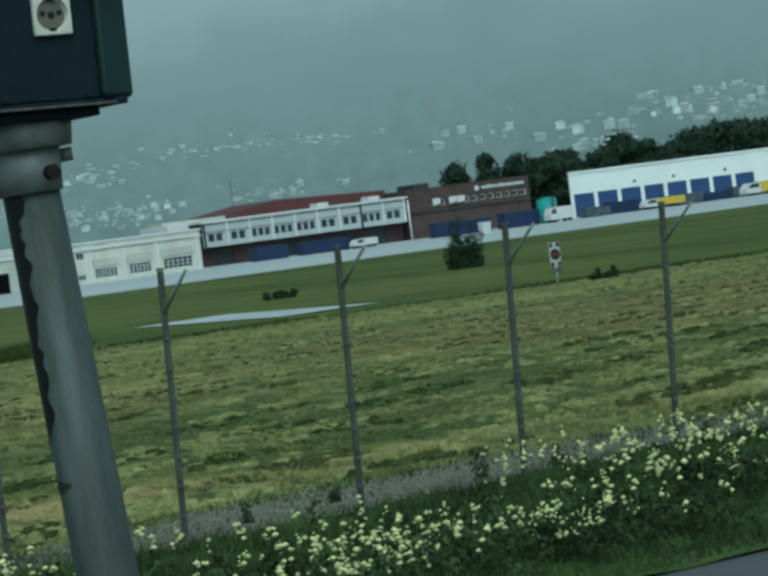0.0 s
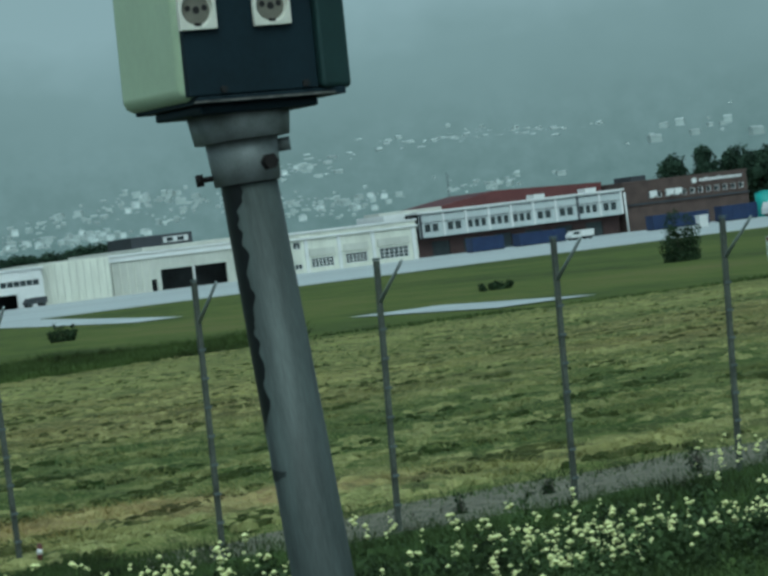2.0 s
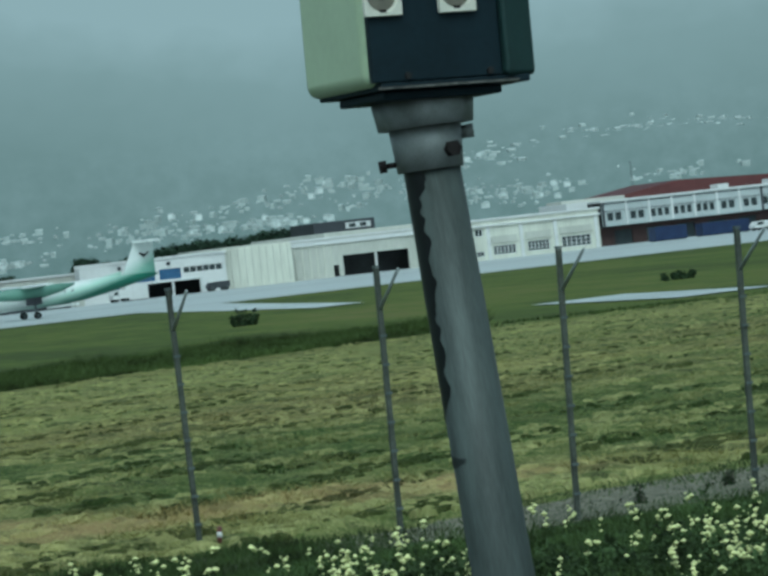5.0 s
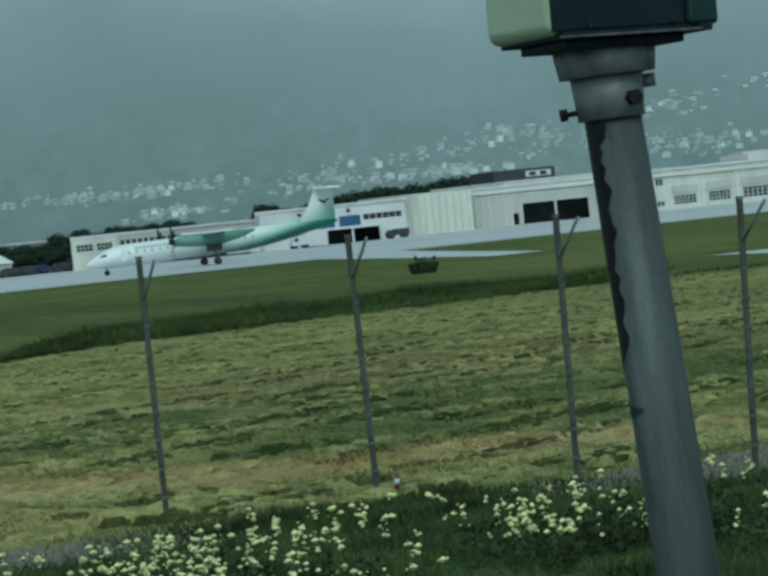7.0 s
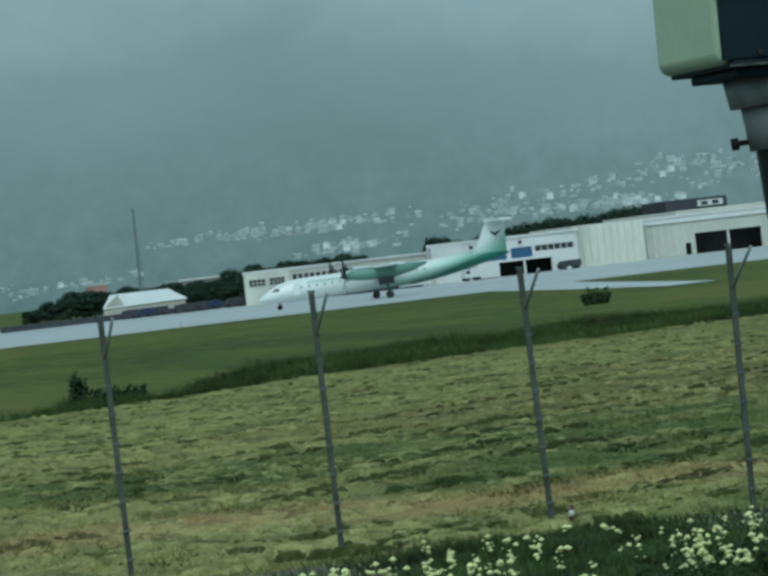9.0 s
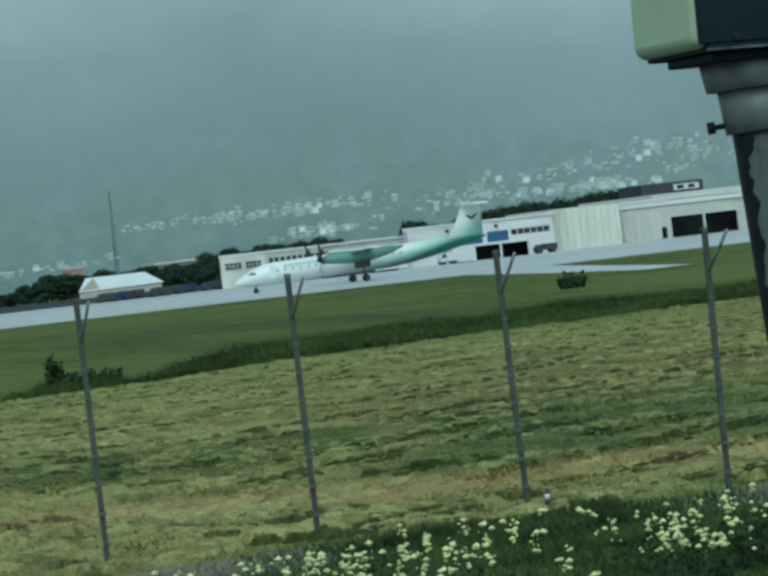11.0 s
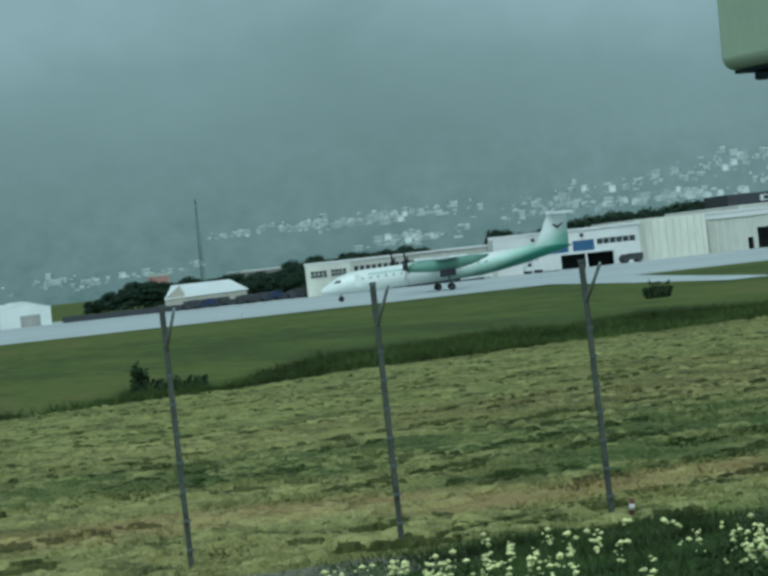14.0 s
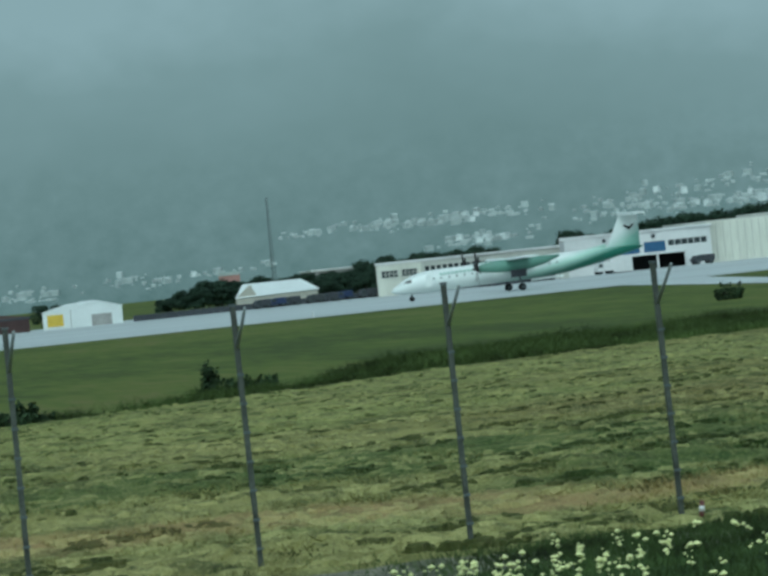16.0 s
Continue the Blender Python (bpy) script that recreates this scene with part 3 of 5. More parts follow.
for k in range(6):
    part("rib", box(B(), 196.6 + k * 1.3, 196.75 + k * 1.3, 499.85, 499.998, 0.2, 5.6), M_CREAMDOOR, b)
part("fascia", box(B(), 195.7, 226.0, 499.7, 499.996, 5.6, 6.3, 0.03), M_TRIM, b)
part("upper_roof", box(B(), 203.5, 226.2, 503, 538, 6.82, 7.5, 0.05), M_CREAM, b)
part("door_post", box(B(), 211.02, 211.28, 499.8, 500.2, 0, 3.5), M_TRIM, b)
rt = thing("rooftop_block", "dark low building with white windows behind the hangar roof", "building")
part("body", box(B(), 224.6, 237.0, 560, 572, 0, 9.9, 0.05), M_SLATE, rt)
part("white_bay", box(B(), 231.0, 236.0, 559.6, 559.997, 8.3, 9.4, 0.03), M_TRIM, rt)
for x in (231.6, 233.8):
    part("window", box(B(), x, x + 1.3, 559.55, 559.598, 8.5, 9.2), M_GLASS, rt)

# low white hangar with barred windows
b = thing("white_workshop", "low white workshop with three barred window bays", "building")
wb = [(228.3, 232.5, 0.75, 2.3), (234.7, 238.8, 0.75, 2.45), (241.1, 246.6, 0.75, 2.6), (225.2, 226.6, 4.1, 5.3), (225.2, 226.6, 0.7, 1.6)]
shell(b, 222.5, 248.4, 490, 20, 6.6, M_CREAMDOOR, wb, M_TRIM)
for h in wb[:3]:
    window(b, *h, 490.1, 6, 2)
    part("lintel_panel", box(B(), h[0] - 0.3, h[1] + 0.3, 489.8, 489.997, h[3] + 0.4, h[3] + 1.6, 0.03), M_CREAM, b)
for h in wb[3:]:
    window(b, *h, 490.1, 2)
part("parapet", box(B(), 222.4, 248.6, 489.6, 489.99, 5.6, 5.9, 0.03), M_TRIM, b)
for x in (227.2, 233.3, 239.7, 247.4):
    part("pilaster", box(B(), x, x + 0.6, 489.7, 489.995, 0, 5.5, 0.03), M_TRIM, b)

# two-storey white and red building
b = thing("terminal_office", "two-storey building, white upper floor over red brick, red roof", "building")
uw = []
# windows in each bay: how many stand side by side
for k, many in enumerate((2, 2, 3, 3, 3, 2, 2, 3, 2)):
    x, step = 254.35 + k * 4.5, (1.32 if many == 3 else 1.55)
    left = x + (4.15 - step * many) / 2
    uw += [(left + j * step, left + j * step + step - 0.22, 4.25, 5.75) for j in range(many)]
gw = [(257 + k * 6.2, 260.5 + k * 6.2, 0.0, 2.6) for k in range(6)]
part("lower_wall", wall_holes(B(), 254.0, 295.0, 0, 3.4, 501.5, 0.35, gw), M_REDBRICK, b, "red brick ground floor")
part("upper_wall", wall_holes(B(), 254.0, 295.0, 3.4, 7.6, 499.5, 0.35, uw), M_GREYWHITE, b, "grey-white upper storey")
part("soffit", box(B(), 254.0, 295.0, 499.853, 502, 3.25, 3.398), M_SLATE, b)
# dark block put in for the shade behind the windows
part("body", box(B(), 254.1, 294.9, 502.5, 518, 0, 7.55), M_DARK, b, "dark block standing in for the shaded rooms behind the windows")
for w in uw:
    window(b, *w, 499.6, 1, 0, M_GREYWHITE)
for z in (5.95, 7.2):
    part("wall_joint", box(B(), 254.4, 294.8, 499.44, 499.497, z, z + 0.09), M_SLATE, b, "dark joint between wall panels")
for k in range(10):
    x = 254.0 + k * 4.5
    part("pilaster", box(B(), x, x + 0.35, 499.3, 499.497, 3.4, 7.5), M_SLATE if k in (7, 0) else M_TRIM, b)
for g in gw:
    part("door", box(B(), *g[:2], 501.75, 501.8, g[2], g[3]), M_GLASS, b, "dark glazed door")
part("roof", box(B(), 253.6, 295.4, 499.2, 518.4, 7.6, 7.95, 0.04), M_TRIM, b)
part("red_roof", prism(B(), [(262, 7.95), (262, 8.5), (274, 10.3), (296, 9.6), (296, 7.95)], 508, 526), M_REDROOF, b, "shallow red metal roof")
part("roof_block", box(B(), 249.6, 262.0, 506, 512, 7.2, 8.6, 0.04), M_CREAM, b)
part("stair_wing", box(B(), 249.5, 253.6, 504, 515, 0, 8.1, 0.04), M_WHITE, b)
part("pipe", tube(B(), (295.2, 499.0, 0), (295.2, 499.0, 7.2), 0.18), M_TRIM, b, "pale vertical pipe")
for x in (277.5, 288.0):
    part("roof_vent", box(B(), x, x + 2.2, 500.2, 503, 7.96, 8.7, 0.05), M_WHITE, b)

# brown brick terminal block
b = thing("brick_building", "brown brick building with a window strip and a white wall sign", "building")
bw = [(301.0 + k * 1.75, 301.0 + k * 1.75 + 1.15, 5.6, 6.6) for k in range(12)]
shell(b, 295.9, 322.2, 500.5, 22, 8.6, M_BRICK, bw, M_BRICK, 0.1)
for k, w in enumerate(bw):
    window(b, *w, 500.6, 1)
for w in (bw[0], bw[2], bw[3]):
    part("awning", prism(B(), [(w[0] - 0.1, 5.7), (w[1] + 0.3, 5.9), (w[1] + 0.3, 6.9), (w[0] - 0.1, 6.9)], 499.7, 499.8), M_TRIM, b, "white window awning")
part("roof_block", box(B(), 299.8, 303.0, 504, 510, 8.96, 9.9, 0.05), M_SLATE, b)
for k in range(14):
    x = 312.0 + k * 0.66
    part("sign_bar", box(B(), x, x + 0.45, 500.3, 500.497, 7.6, 8.1 + (0.15 if k in (2, 6) else 0)), M_TRIM, b, "white sign lettering as bars")
part("sign_mark", tube(B(), (310.9, 500.3, 7.85), (310.9, 500.497, 7.85), 0.5), M_TRIM, b)
part("wall_band", box(B(), 295.8, 322.3, 500.2, 500.49, 4.6, 4.9), M_SLATE, b)

# white storage hangar with blue doors
b = thing("storage_hangar", "long white storage hangar with navy doors between white piers", "hangar")
nd = [(331.4 + k * 5.3, 335.9 + k * 5.3, 0, 4.35) for k in range(8)]
shell(b, 330.8, 381, 500, 7, 8.2, M_NEWWHITE, nd, M_NEWWHITE)
for h in nd:
    d = part("door", box(B(), h[0], h[1], 500.15, 500.22, 0, h[3]), M_NAVY, b, "navy roller door")
    for k in range(1, 4):
        part("slat_line", box(B(), h[0] + 0.05, h[1] - 0.05, 500.1, 500.148, k * 1.05, k * 1.05 + 0.06), M_SLATE, d)
part("low_wall", box(B(), 331.5, 376, 478, 478.3, 0, 1.5), M_CONC, b, "grey low wall")
slant_sides(b, 500.36, 0.68)
for x in (345.0, 354.0, 366.0):
    part("wall_lamp", box(B(), x, x + 0.4, 499.7, 499.99, 5.2, 5.7, 0.05), M_SLATE, b)


b = thing("brown_shed", "low brown-red shed beside the storage tent", "shed")
shell(b, 55.0, 75.5, 528, 9, 2.2, M_REDBRICK, [(58, 61, 0, 1.6), (66, 69, 0, 1.6)], M_SLATE, 0.15)
part("roof_ridge", prism(B(), [(54.8, 2.56), (75.7, 2.56), (70, 3.3), (60, 3.3)], 528, 537), M_BRICK, b)


# ---- containers, tank, vehicles ----
def container(x, y, w, dep, h, material, label, group="containers by the brick building"):
    c = thing("shipping_container", label, "container", pose(x, y, 0.05), group)
    part("body", box(B(), 0, w, 0, dep, 0.15, h, 0.03), material, c)
    for k in range(int(w / 0.9)):
        part("rib", box(B(), 0.3 + k * 0.9, 0.5 + k * 0.9, -0.06, -0.002, 0.3, h - 0.2), material, c)
    part("skid", box(B(), 0.05, w - 0.05, 0.05, dep - 0.05, 0, 0.148), M_RUBBER, c)
    return c


container(283, 470, 6.0, 2.4, 2.5, M_CONT, "navy shipping container on the apron")
container(289.3, 471, 5.5, 2.4, 2.4, M_CONT, "navy shipping container on the apron")
container(296.8, 470, 7.2, 2.4, 2.7, M_CONT, "navy shipping container on the apron")
container(252.5, 478, 6.0, 2.4, 2.4, M_CONT, "dark blue container before the office building")
container(262.0, 479, 9.0, 2.4, 2.2, M_CONT, "dark blue container before the office building")
wbx = thing("white_cabinet", "small white equipment cabinet at the apron edge", "cabinet", pose(258.0, 415, 0.05))
part("body", box(B(), 0, 1.5, 0, 1.2, 0.1, 1.8, 0.05), M_WHITE, wbx)
part("lid", box(B(), -0.1, 1.6, -0.1, 1.3, 1.803, 1.95, 0.03), M_TRIM, wbx)
for k, (x, w, hgt, mm) in enumerate(((317.0, 5.2, 1.7, M_CRATE), (322.6, 6.4, 2.1, M_CONT), (330.0, 5.0, 1.5, M_CRATE), (335.6, 7.0, 1.9, M_CRATE), (343.2, 6.0, 1.6, M_CONT), (350.0, 7.4, 2.0, M_CRATE), (358.0, 6.2, 1.7, M_CONT))):
    container(x, 475 + 0.6 * (k % 3), w, 2.2, hgt, mm, "low blue-grey equipment crate before the navy doors", "crates before the white hangar")
tk = thing("storage_tank", "round teal storage tank on the apron", "tank", pose(309.0, 475, 0.05))
part("body", tube(B(), (0, 0, 0), (0, 0, 4.2), 1.75, 1.75, 28), M_TEAL, tk)
part("lid", tube(B(), (0, 0, 4.203), (0, 0, 4.5), 1.8, 0.6, 28), M_TEAL, tk)
part("ladder", box(B(), -0.25, 0.25, -1.9, -1.78, 0.2, 4.3), M_STEEL, tk)


def vehicle(x, y, w, h, material, label, cab=0.3, cat="truck", rz=0):
    v = thing("service_truck" if cat == "truck" else "parked_car", label, cat, pose(x, y, 0.05, 0, 0, rz), "vehicles on the apron")
    part("bed", box(B(), w * cab + 0.05, w, 0, 2.2, 0.5, h, 0.06), material, v)
    c = part("cab", prism(B(), [(0, 0.45), (w * cab, 0.45), (w * cab, h * 0.95), (w * cab * 0.35, h * 0.95), (0, h * 0.55)], 0.05, 2.15), M_WHITE if cat == "truck" else material, v)
    part("windscreen", prism(B(), [(w * cab * 0.12, h * 0.58), (w * cab * 0.9, h * 0.58), (w * cab * 0.9, h * 0.88), (w * cab * 0.4, h * 0.88)], 0.02, 0.048), M_GLASS, c)
    for wx in (w * 0.17, w * 0.82):
        for wy in (0.25, 1.95):
            wh = part("wheel", tube(B(), (wx, wy - 0.14, 0.42), (wx, wy + 0.14, 0.42), 0.42, 0.42, 18), M_RUBBER, v)
            part("rim", tube(B(), (wx, wy - 0.16, 0.42), (wx, wy + 0.16, 0.42), 0.2, 0.2, 12), M_STEEL, wh)
    return v


vehicle(303.6, 466, 5.0, 2.6, M_WHITE, "white box truck parked beside the teal tank")
vehicle(325.0, 468, 8.5, 1.8, M_YELLOW, "yellow airfield snow plough vehicle before the navy doors")
vehicle(347.0, 468, 11.0, 2.4, M_YELLOW, "long yellow airfield vehicle before the navy doors")
vehicle(364.0, 470, 6.0, 2.6, M_YELLOW, "yellow airfield truck beside the white hangar")
vehicle(159.9, 486, 2.7, 1.9, M_WHITE, "white van parked before the blue doors", 0.35)
vehicle(177.2, 489, 3.5, 1.5, M_SLATE, "dark car parked under the building wall", 0.4, "car")
vehicle(267.0, 470, 4.4, 1.6, M_WHITE, "white car parked on the apron", 0.4, "car")
for k in range(8):
    vehicle(108.5 + k * 2.9, 505 + (k % 3) * 2, 2.6, 1.5, (M_SLATE, M_CONT, M_SLATE, M_DARK)[k % 4], "dark car parked in a row beside the tent hall", 0.4, "car", 0)


# ---- tent halls, barrier, mast ----
def tent(name, x0, x1, y, dep, eave, ridge, label):
    t = thing(name, label, "tent")
    mid = (x0 + x1) / 2
    part("gable_wall", prism(B(), [(x0, 0.05), (x1, 0.05), (x1, eave), (mid + 0.9, ridge * 0.97), (mid, ridge), (mid - 0.9, ridge * 0.97), (x0, eave)], y, y + 0.2), M_TENTWALL if name == "tent_hall" else M_TENT, t)
    part("roof", prism(B(), [(x0 - 0.15, eave - 0.05), (mid, ridge + 0.02), (x1 + 0.15, eave - 0.05), (x1 + 0.15, eave + 0.1), (mid, ridge + 0.2), (x0 - 0.15, eave + 0.1)], y - 0.1, y + dep), M_TENT, t, "white tarpaulin roof")
    part("side_wall", box(B(), x0, x0 + 0.15, y + 0.203, y + dep, 0.05, eave - 0.06), M_TENTWALL, t)
    part("side_wall", box(B(), x1 - 0.15, x1, y + 0.203, y + dep, 0.05, eave - 0.06), M_TENTWALL, t)
    return t


ta = tent("tent_hangar", 81.2, 89.6, 520, 16, 2.9, 4.0, "white arched storage tent with a yellow side sign")
part("door", box(B(), 84.5, 87.8, 519.9, 519.998, 0.05, 1.9), M_CONC, ta, "grey roller door")
part("side_sheet", box(B(), 76.6, 81.15, 520.3, 520.5, 0.05, 2.9, 0.03), M_TENT, ta)
part("yellow_sign", box(B(), 77.3, 79.9, 520.2, 520.298, 0.5, 2.4), M_YELLOW, ta, "yellow sign panel")
part("side_roof", prism(B(), [(76.4, 2.9), (81.2, 2.9), (85.4, 4.0), (80.8, 4.0)], 520.2, 520.6), M_TENT, ta)
tb = thing("tent_hall", "wide white tent hall with a low pitched roof", "tent")
part("front_wall", box(B(), 108.6, 122.4, 520, 520.2, 0.05, 2.1), M_TENTWALL, tb)
part("gable_wall", prism(B(), [(108.6, 2.1), (112.2, 2.1), (111.2, 4.1)], 520.2, 520.3), M_TENTWALL, tb)
part("roof", loft(B(), [[(108.4, 519.8, 2.05), (111.0, 525.5, 4.25), (111.0, 526.0, 4.05), (108.6, 520, 1.95)], [(122.8, 519.8, 2.3), (121.0, 525.5, 4.25), (121.0, 526.0, 4.05), (122.6, 520, 2.2)]], True, False), M_TENT, tb, "white tarpaulin roof")
bar = thing("barrier", "low grey concrete barrier along the apron", "barrier")
for k in range(44):
    part("block", box(B(), 90.5 + k * 1.4, 91.85 + k * 1.4, 515, 515.4, 0.05, 1.0, 0.04), M_SLATE, bar)
ms = thing("lattice_mast", "tall slender lattice radio mast", "mast", pose(137.5, 620, 0))
for cx, cy in ((-0.45, 0), (0.45, 0), (0, 0.7)):
    part("leg", tube(B(), (cx, cy, 0), (cx * 0.3, cy * 0.3, 20.6), 0.068, 0.042, 6), M_STEEL, ms)
for k in range(20):
    f0, f1 = 1 - 0.75 * k / 20, 1 - 0.75 * (k + 1) / 20
    part("brace", tube(B(), (-0.45 * f0, 0, k * 1.02 + 0.1), (0.45 * f1, 0, k * 1.02 + 1.1), 0.03, 0.03, 5), M_STEEL, ms)
m2 = copy_thing(ms, pose(292.0, 560, 0))
tagged(m2, "slender lattice radio mast behind the red roof")
m2.scale = (0.8, 0.8, 0.75)
lb = thing("far_warehouse", "long low pale warehouse behind the dark trees", "building")
part("body", box(B(), 164, 196, 700, 712, 0, 5.4, 0.05), M_CONC, lb)
part("roof", box(B(), 163.7, 196.3, 699.7, 712.3, 5.403, 5.8, 0.05), M_TRIM, lb)


# ---- the airliner ----
def ring(x, zc, ry, rz, k=24):
    return [(x, ry * math.cos(i * math.tau / k), zc + rz * math.sin(i * math.tau / k)) for i in range(k)]


def livery(name, lo, hi, low=(0.70, 0.75, 0.74), mid=(0.24, 0.43, 0.35), top=(0.03, 0.15, 0.11), slant=0.9):
    """Aircraft paint that runs from white to mint to dark green along the body."""
    m = bpy.data.materials.new(name)
    m.use_nodes = True
    n, l = m.node_tree.nodes, m.node_tree.links
    b = n["Principled BSDF"]
    b.inputs["Roughness"].default_value = 0.3
    tc, sp, ma, nz = n.new("ShaderNodeTexCoord"), n.new("ShaderNodeSeparateXYZ"), n.new("ShaderNodeMath"), n.new("ShaderNodeTexNoise")
    l.new(tc.outputs["Object"], sp.inputs[0])
    ma.operation = "MULTIPLY_ADD"
    l.new(sp.outputs["Z"], ma.inputs[0])
    ma.inputs[1].default_value = -slant
    l.new(sp.outputs["X"], ma.inputs[2])
    nz.inputs["Scale"].default_value = 0.6
    l.new(tc.outputs["Object"], nz.inputs["Vector"])
    ad = n.new("ShaderNodeMath")
    ad.operation = "MULTIPLY_ADD"
    l.new(nz.outputs["Fac"], ad.inputs[0])
    ad.inputs[1].default_value = 1.2
    l.new(ma.outputs[0], ad.inputs[2])
    mr, rp = n.new("ShaderNodeMapRange"), n.new("ShaderNodeValToRGB")
    mr.inputs["From Min"].default_value, mr.inputs["From Max"].default_value = lo, hi
    l.new(ad.outputs[0], mr.inputs["Value"])
    rp.color_ramp.elements.new(0.5)
    for e, (p, c) in zip(rp.color_ramp.elements, ((0.0, low), (0.45, mid), (1.0, top))):
        e.position, e.color = p, (*c, 1)
    l.new(mr.outputs[0], rp.inputs["Fac"])
    l.new(rp.outputs["Color"], b.inputs["Base Color"])
    return m


M_BODY = livery("airliner_paint", 9.0, 15.5, mid=(0.42, 0.60, 0.52), top=(0.02, 0.12, 0.08), slant=3.6)
M_FIN = livery("fin_paint", 20.5, 27.0, slant=1.6)
M_CABIN = mat("cabin_glass", (0.22, 0.27, 0.27), 0.2, vary=0.05, scale=1)
M_TITLE = mat("title_paint", (0.45, 0.62, 0.56), 0.4, vary=0.05, scale=1)
M_MINT = mat("mint_paint", (0.135, 0.265, 0.21), 0.35, vary=0.08, scale=0.5)
M_AIRWHITE = mat("airliner_white", (0.74, 0.78, 0.77), 0.3, vary=0.03, scale=0.5)

air = thing("airliner", "white and mint-green twin turboprop airliner with a T-tail on the runway", "airplane", pose(100.1, 386.0, 0.05, 0, 0, -5))
st = [(0.0, 2.15, 0.05, 0.05), (0.35, 2.2, 0.42, 0.36), (1.1, 2.35, 0.82, 0.70), (2.2, 2.6, 1.12, 1.02), (3.4, 2.78, 1.28, 1.24), (5.0, 2.85, 1.345, 1.345), (12, 2.85, 1.345, 1.345),
      (19, 2.85, 1.345, 1.345), (22.5, 2.95, 1.3, 1.25), (25.5, 3.2, 1.1, 1.0), (28.5, 3.55, 0.75, 0.68), (31.0, 3.85, 0.36, 0.36), (32.2, 4.0, 0.1, 0.12)]
part("fuselage", loft(B(), [ring(*s) for s in st]), M_BODY, air, "white fuselage fading to green at the rear")
fin = part("tail_fin", loft(B(), [[(x0, -w, z), (x1, -w * 0.6, z), (x1, w * 0.6, z), (x0, w, z)] for z, x0, x1, w in ((3.6, 26.2, 31.7, 0.2), (4.4, 27.8, 31.9, 0.2), (7.95, 29.5, 31.9, 0.15))], True, False), M_FIN, air, "tall fin, white above and green below")
part("dorsal_fillet", prism(B(), [(21.5, 4.05), (27.5, 4.0), (27.5, 4.7), (25.0, 4.25)], -0.1, 0.1), M_BODY, air)
part("tailplane", loft(B(), [[(x0, y, z - 0.12), (x1, y, z - 0.08), (x1, y, z + 0.1), (x0, y, z + 0.2)] for y, x0, x1, z in ((-4.0, 30.4, 31.9, 8.1), (0, 29.3, 32.2, 8.1), (4.0, 30.4, 31.9, 8.1))], True, False), M_AIRWHITE, air, "white tailplane")
part("fin_emblem", prism(B(), [(29.9, 6.75), (30.6, 6.15), (31.4, 6.85), (31.1, 6.8), (30.65, 6.5), (30.25, 6.75)], -0.24, -0.17), M_RUBBER, fin, "dark plain wing-shaped mark")
part("wing", loft(B(), [[(x0, y, z), (x0 + 0.4 * c, y, z + 0.16 * c ** 0.5), (x0 + c, y, z + 0.02), (x0 + 0.4 * c, y, z - 0.1)] for y, x0, c, z in ((-14.2, 13.3, 1.4, 4.35), (-4.2, 12.3, 2.9, 4.2), (0, 12.2, 3.0, 4.15), (4.2, 12.3, 2.9, 4.2), (14.2, 13.3, 1.4, 4.35))], True, False), M_AIRWHITE, air, "straight white high wing")
part("wing_root", box(B(), 11.2, 16.6, -1.05, 1.05, 3.9, 4.28, 0.15), M_MINT, air)
for sy in (-4.2, 4.2):
    nac = part("engine_nacelle", loft(B(), [[(x, sy + ry * math.cos(i * math.tau / 16), zc + rz * math.sin(i * math.tau / 16)) for i in range(16)] for x, zc, ry, rz in
               ((9.0, 3.6, 0.3, 0.32), (9.5, 3.6, 0.52, 0.55), (11.5, 3.55, 0.62, 0.75), (15.0, 3.5, 0.6, 0.8), (17.5, 3.7, 0.42, 0.5), (19.2, 3.95, 0.1, 0.12))]), M_MINT, air, "mint green engine nacelle")
    part("spinner", loft(B(), [[(x, sy + r * math.cos(i * math.tau / 14), 3.6 + r * math.sin(i * math.tau / 14)) for i in range(14)] for x, r in ((8.2, 0.03), (8.5, 0.2), (9.0, 0.31))]), M_RUBBER, nac)
    for k in range(6):
        a = k * math.tau / 6 + 0.25
        bm = B()
        c, s = math.cos(a), math.sin(a)
        rows = []
        for rr, w in ((0.25, 0.12), (0.9, 0.21), (1.6, 0.24), (2.05, 0.14)):
            rows.append([(8.78 + dx, sy + rr * c - dw * s, 3.6 + rr * s + dw * c) for dx, dw in ((-0.06, -w), (0.03, w), (0.08, w), (-0.01, -w))])
        part("propeller_blade", loft(bm, rows, True, False), M_RUBBER, nac)
    part("gear_strut", tube(B(), (15.6, sy, 0.5), (15.2, sy, 3.0), 0.12, 0.16), M_STEEL, air)
    part("gear_door", box(B(), 14.2, 16.2, sy - 0.6, sy - 0.55, 2.0, 2.9, 0.02), M_SLATE, air)
    for wy in (-0.28, 0.28):
        wh = part("main_wheel", tube(B(), (15.6, sy + wy - 0.16, 0.46), (15.6, sy + wy + 0.16, 0.46), 0.42, 0.42, 20), M_RUBBER, air)
        part("hub", tube(B(), (15.6, sy + wy - 0.18, 0.46), (15.6, sy + wy + 0.18, 0.46), 0.2, 0.2, 12), M_STEEL, wh)
part("nose_strut", tube(B(), (2.5, 0, 0.3), (2.6, 0, 1.8), 0.08, 0.1), M_STEEL, air)
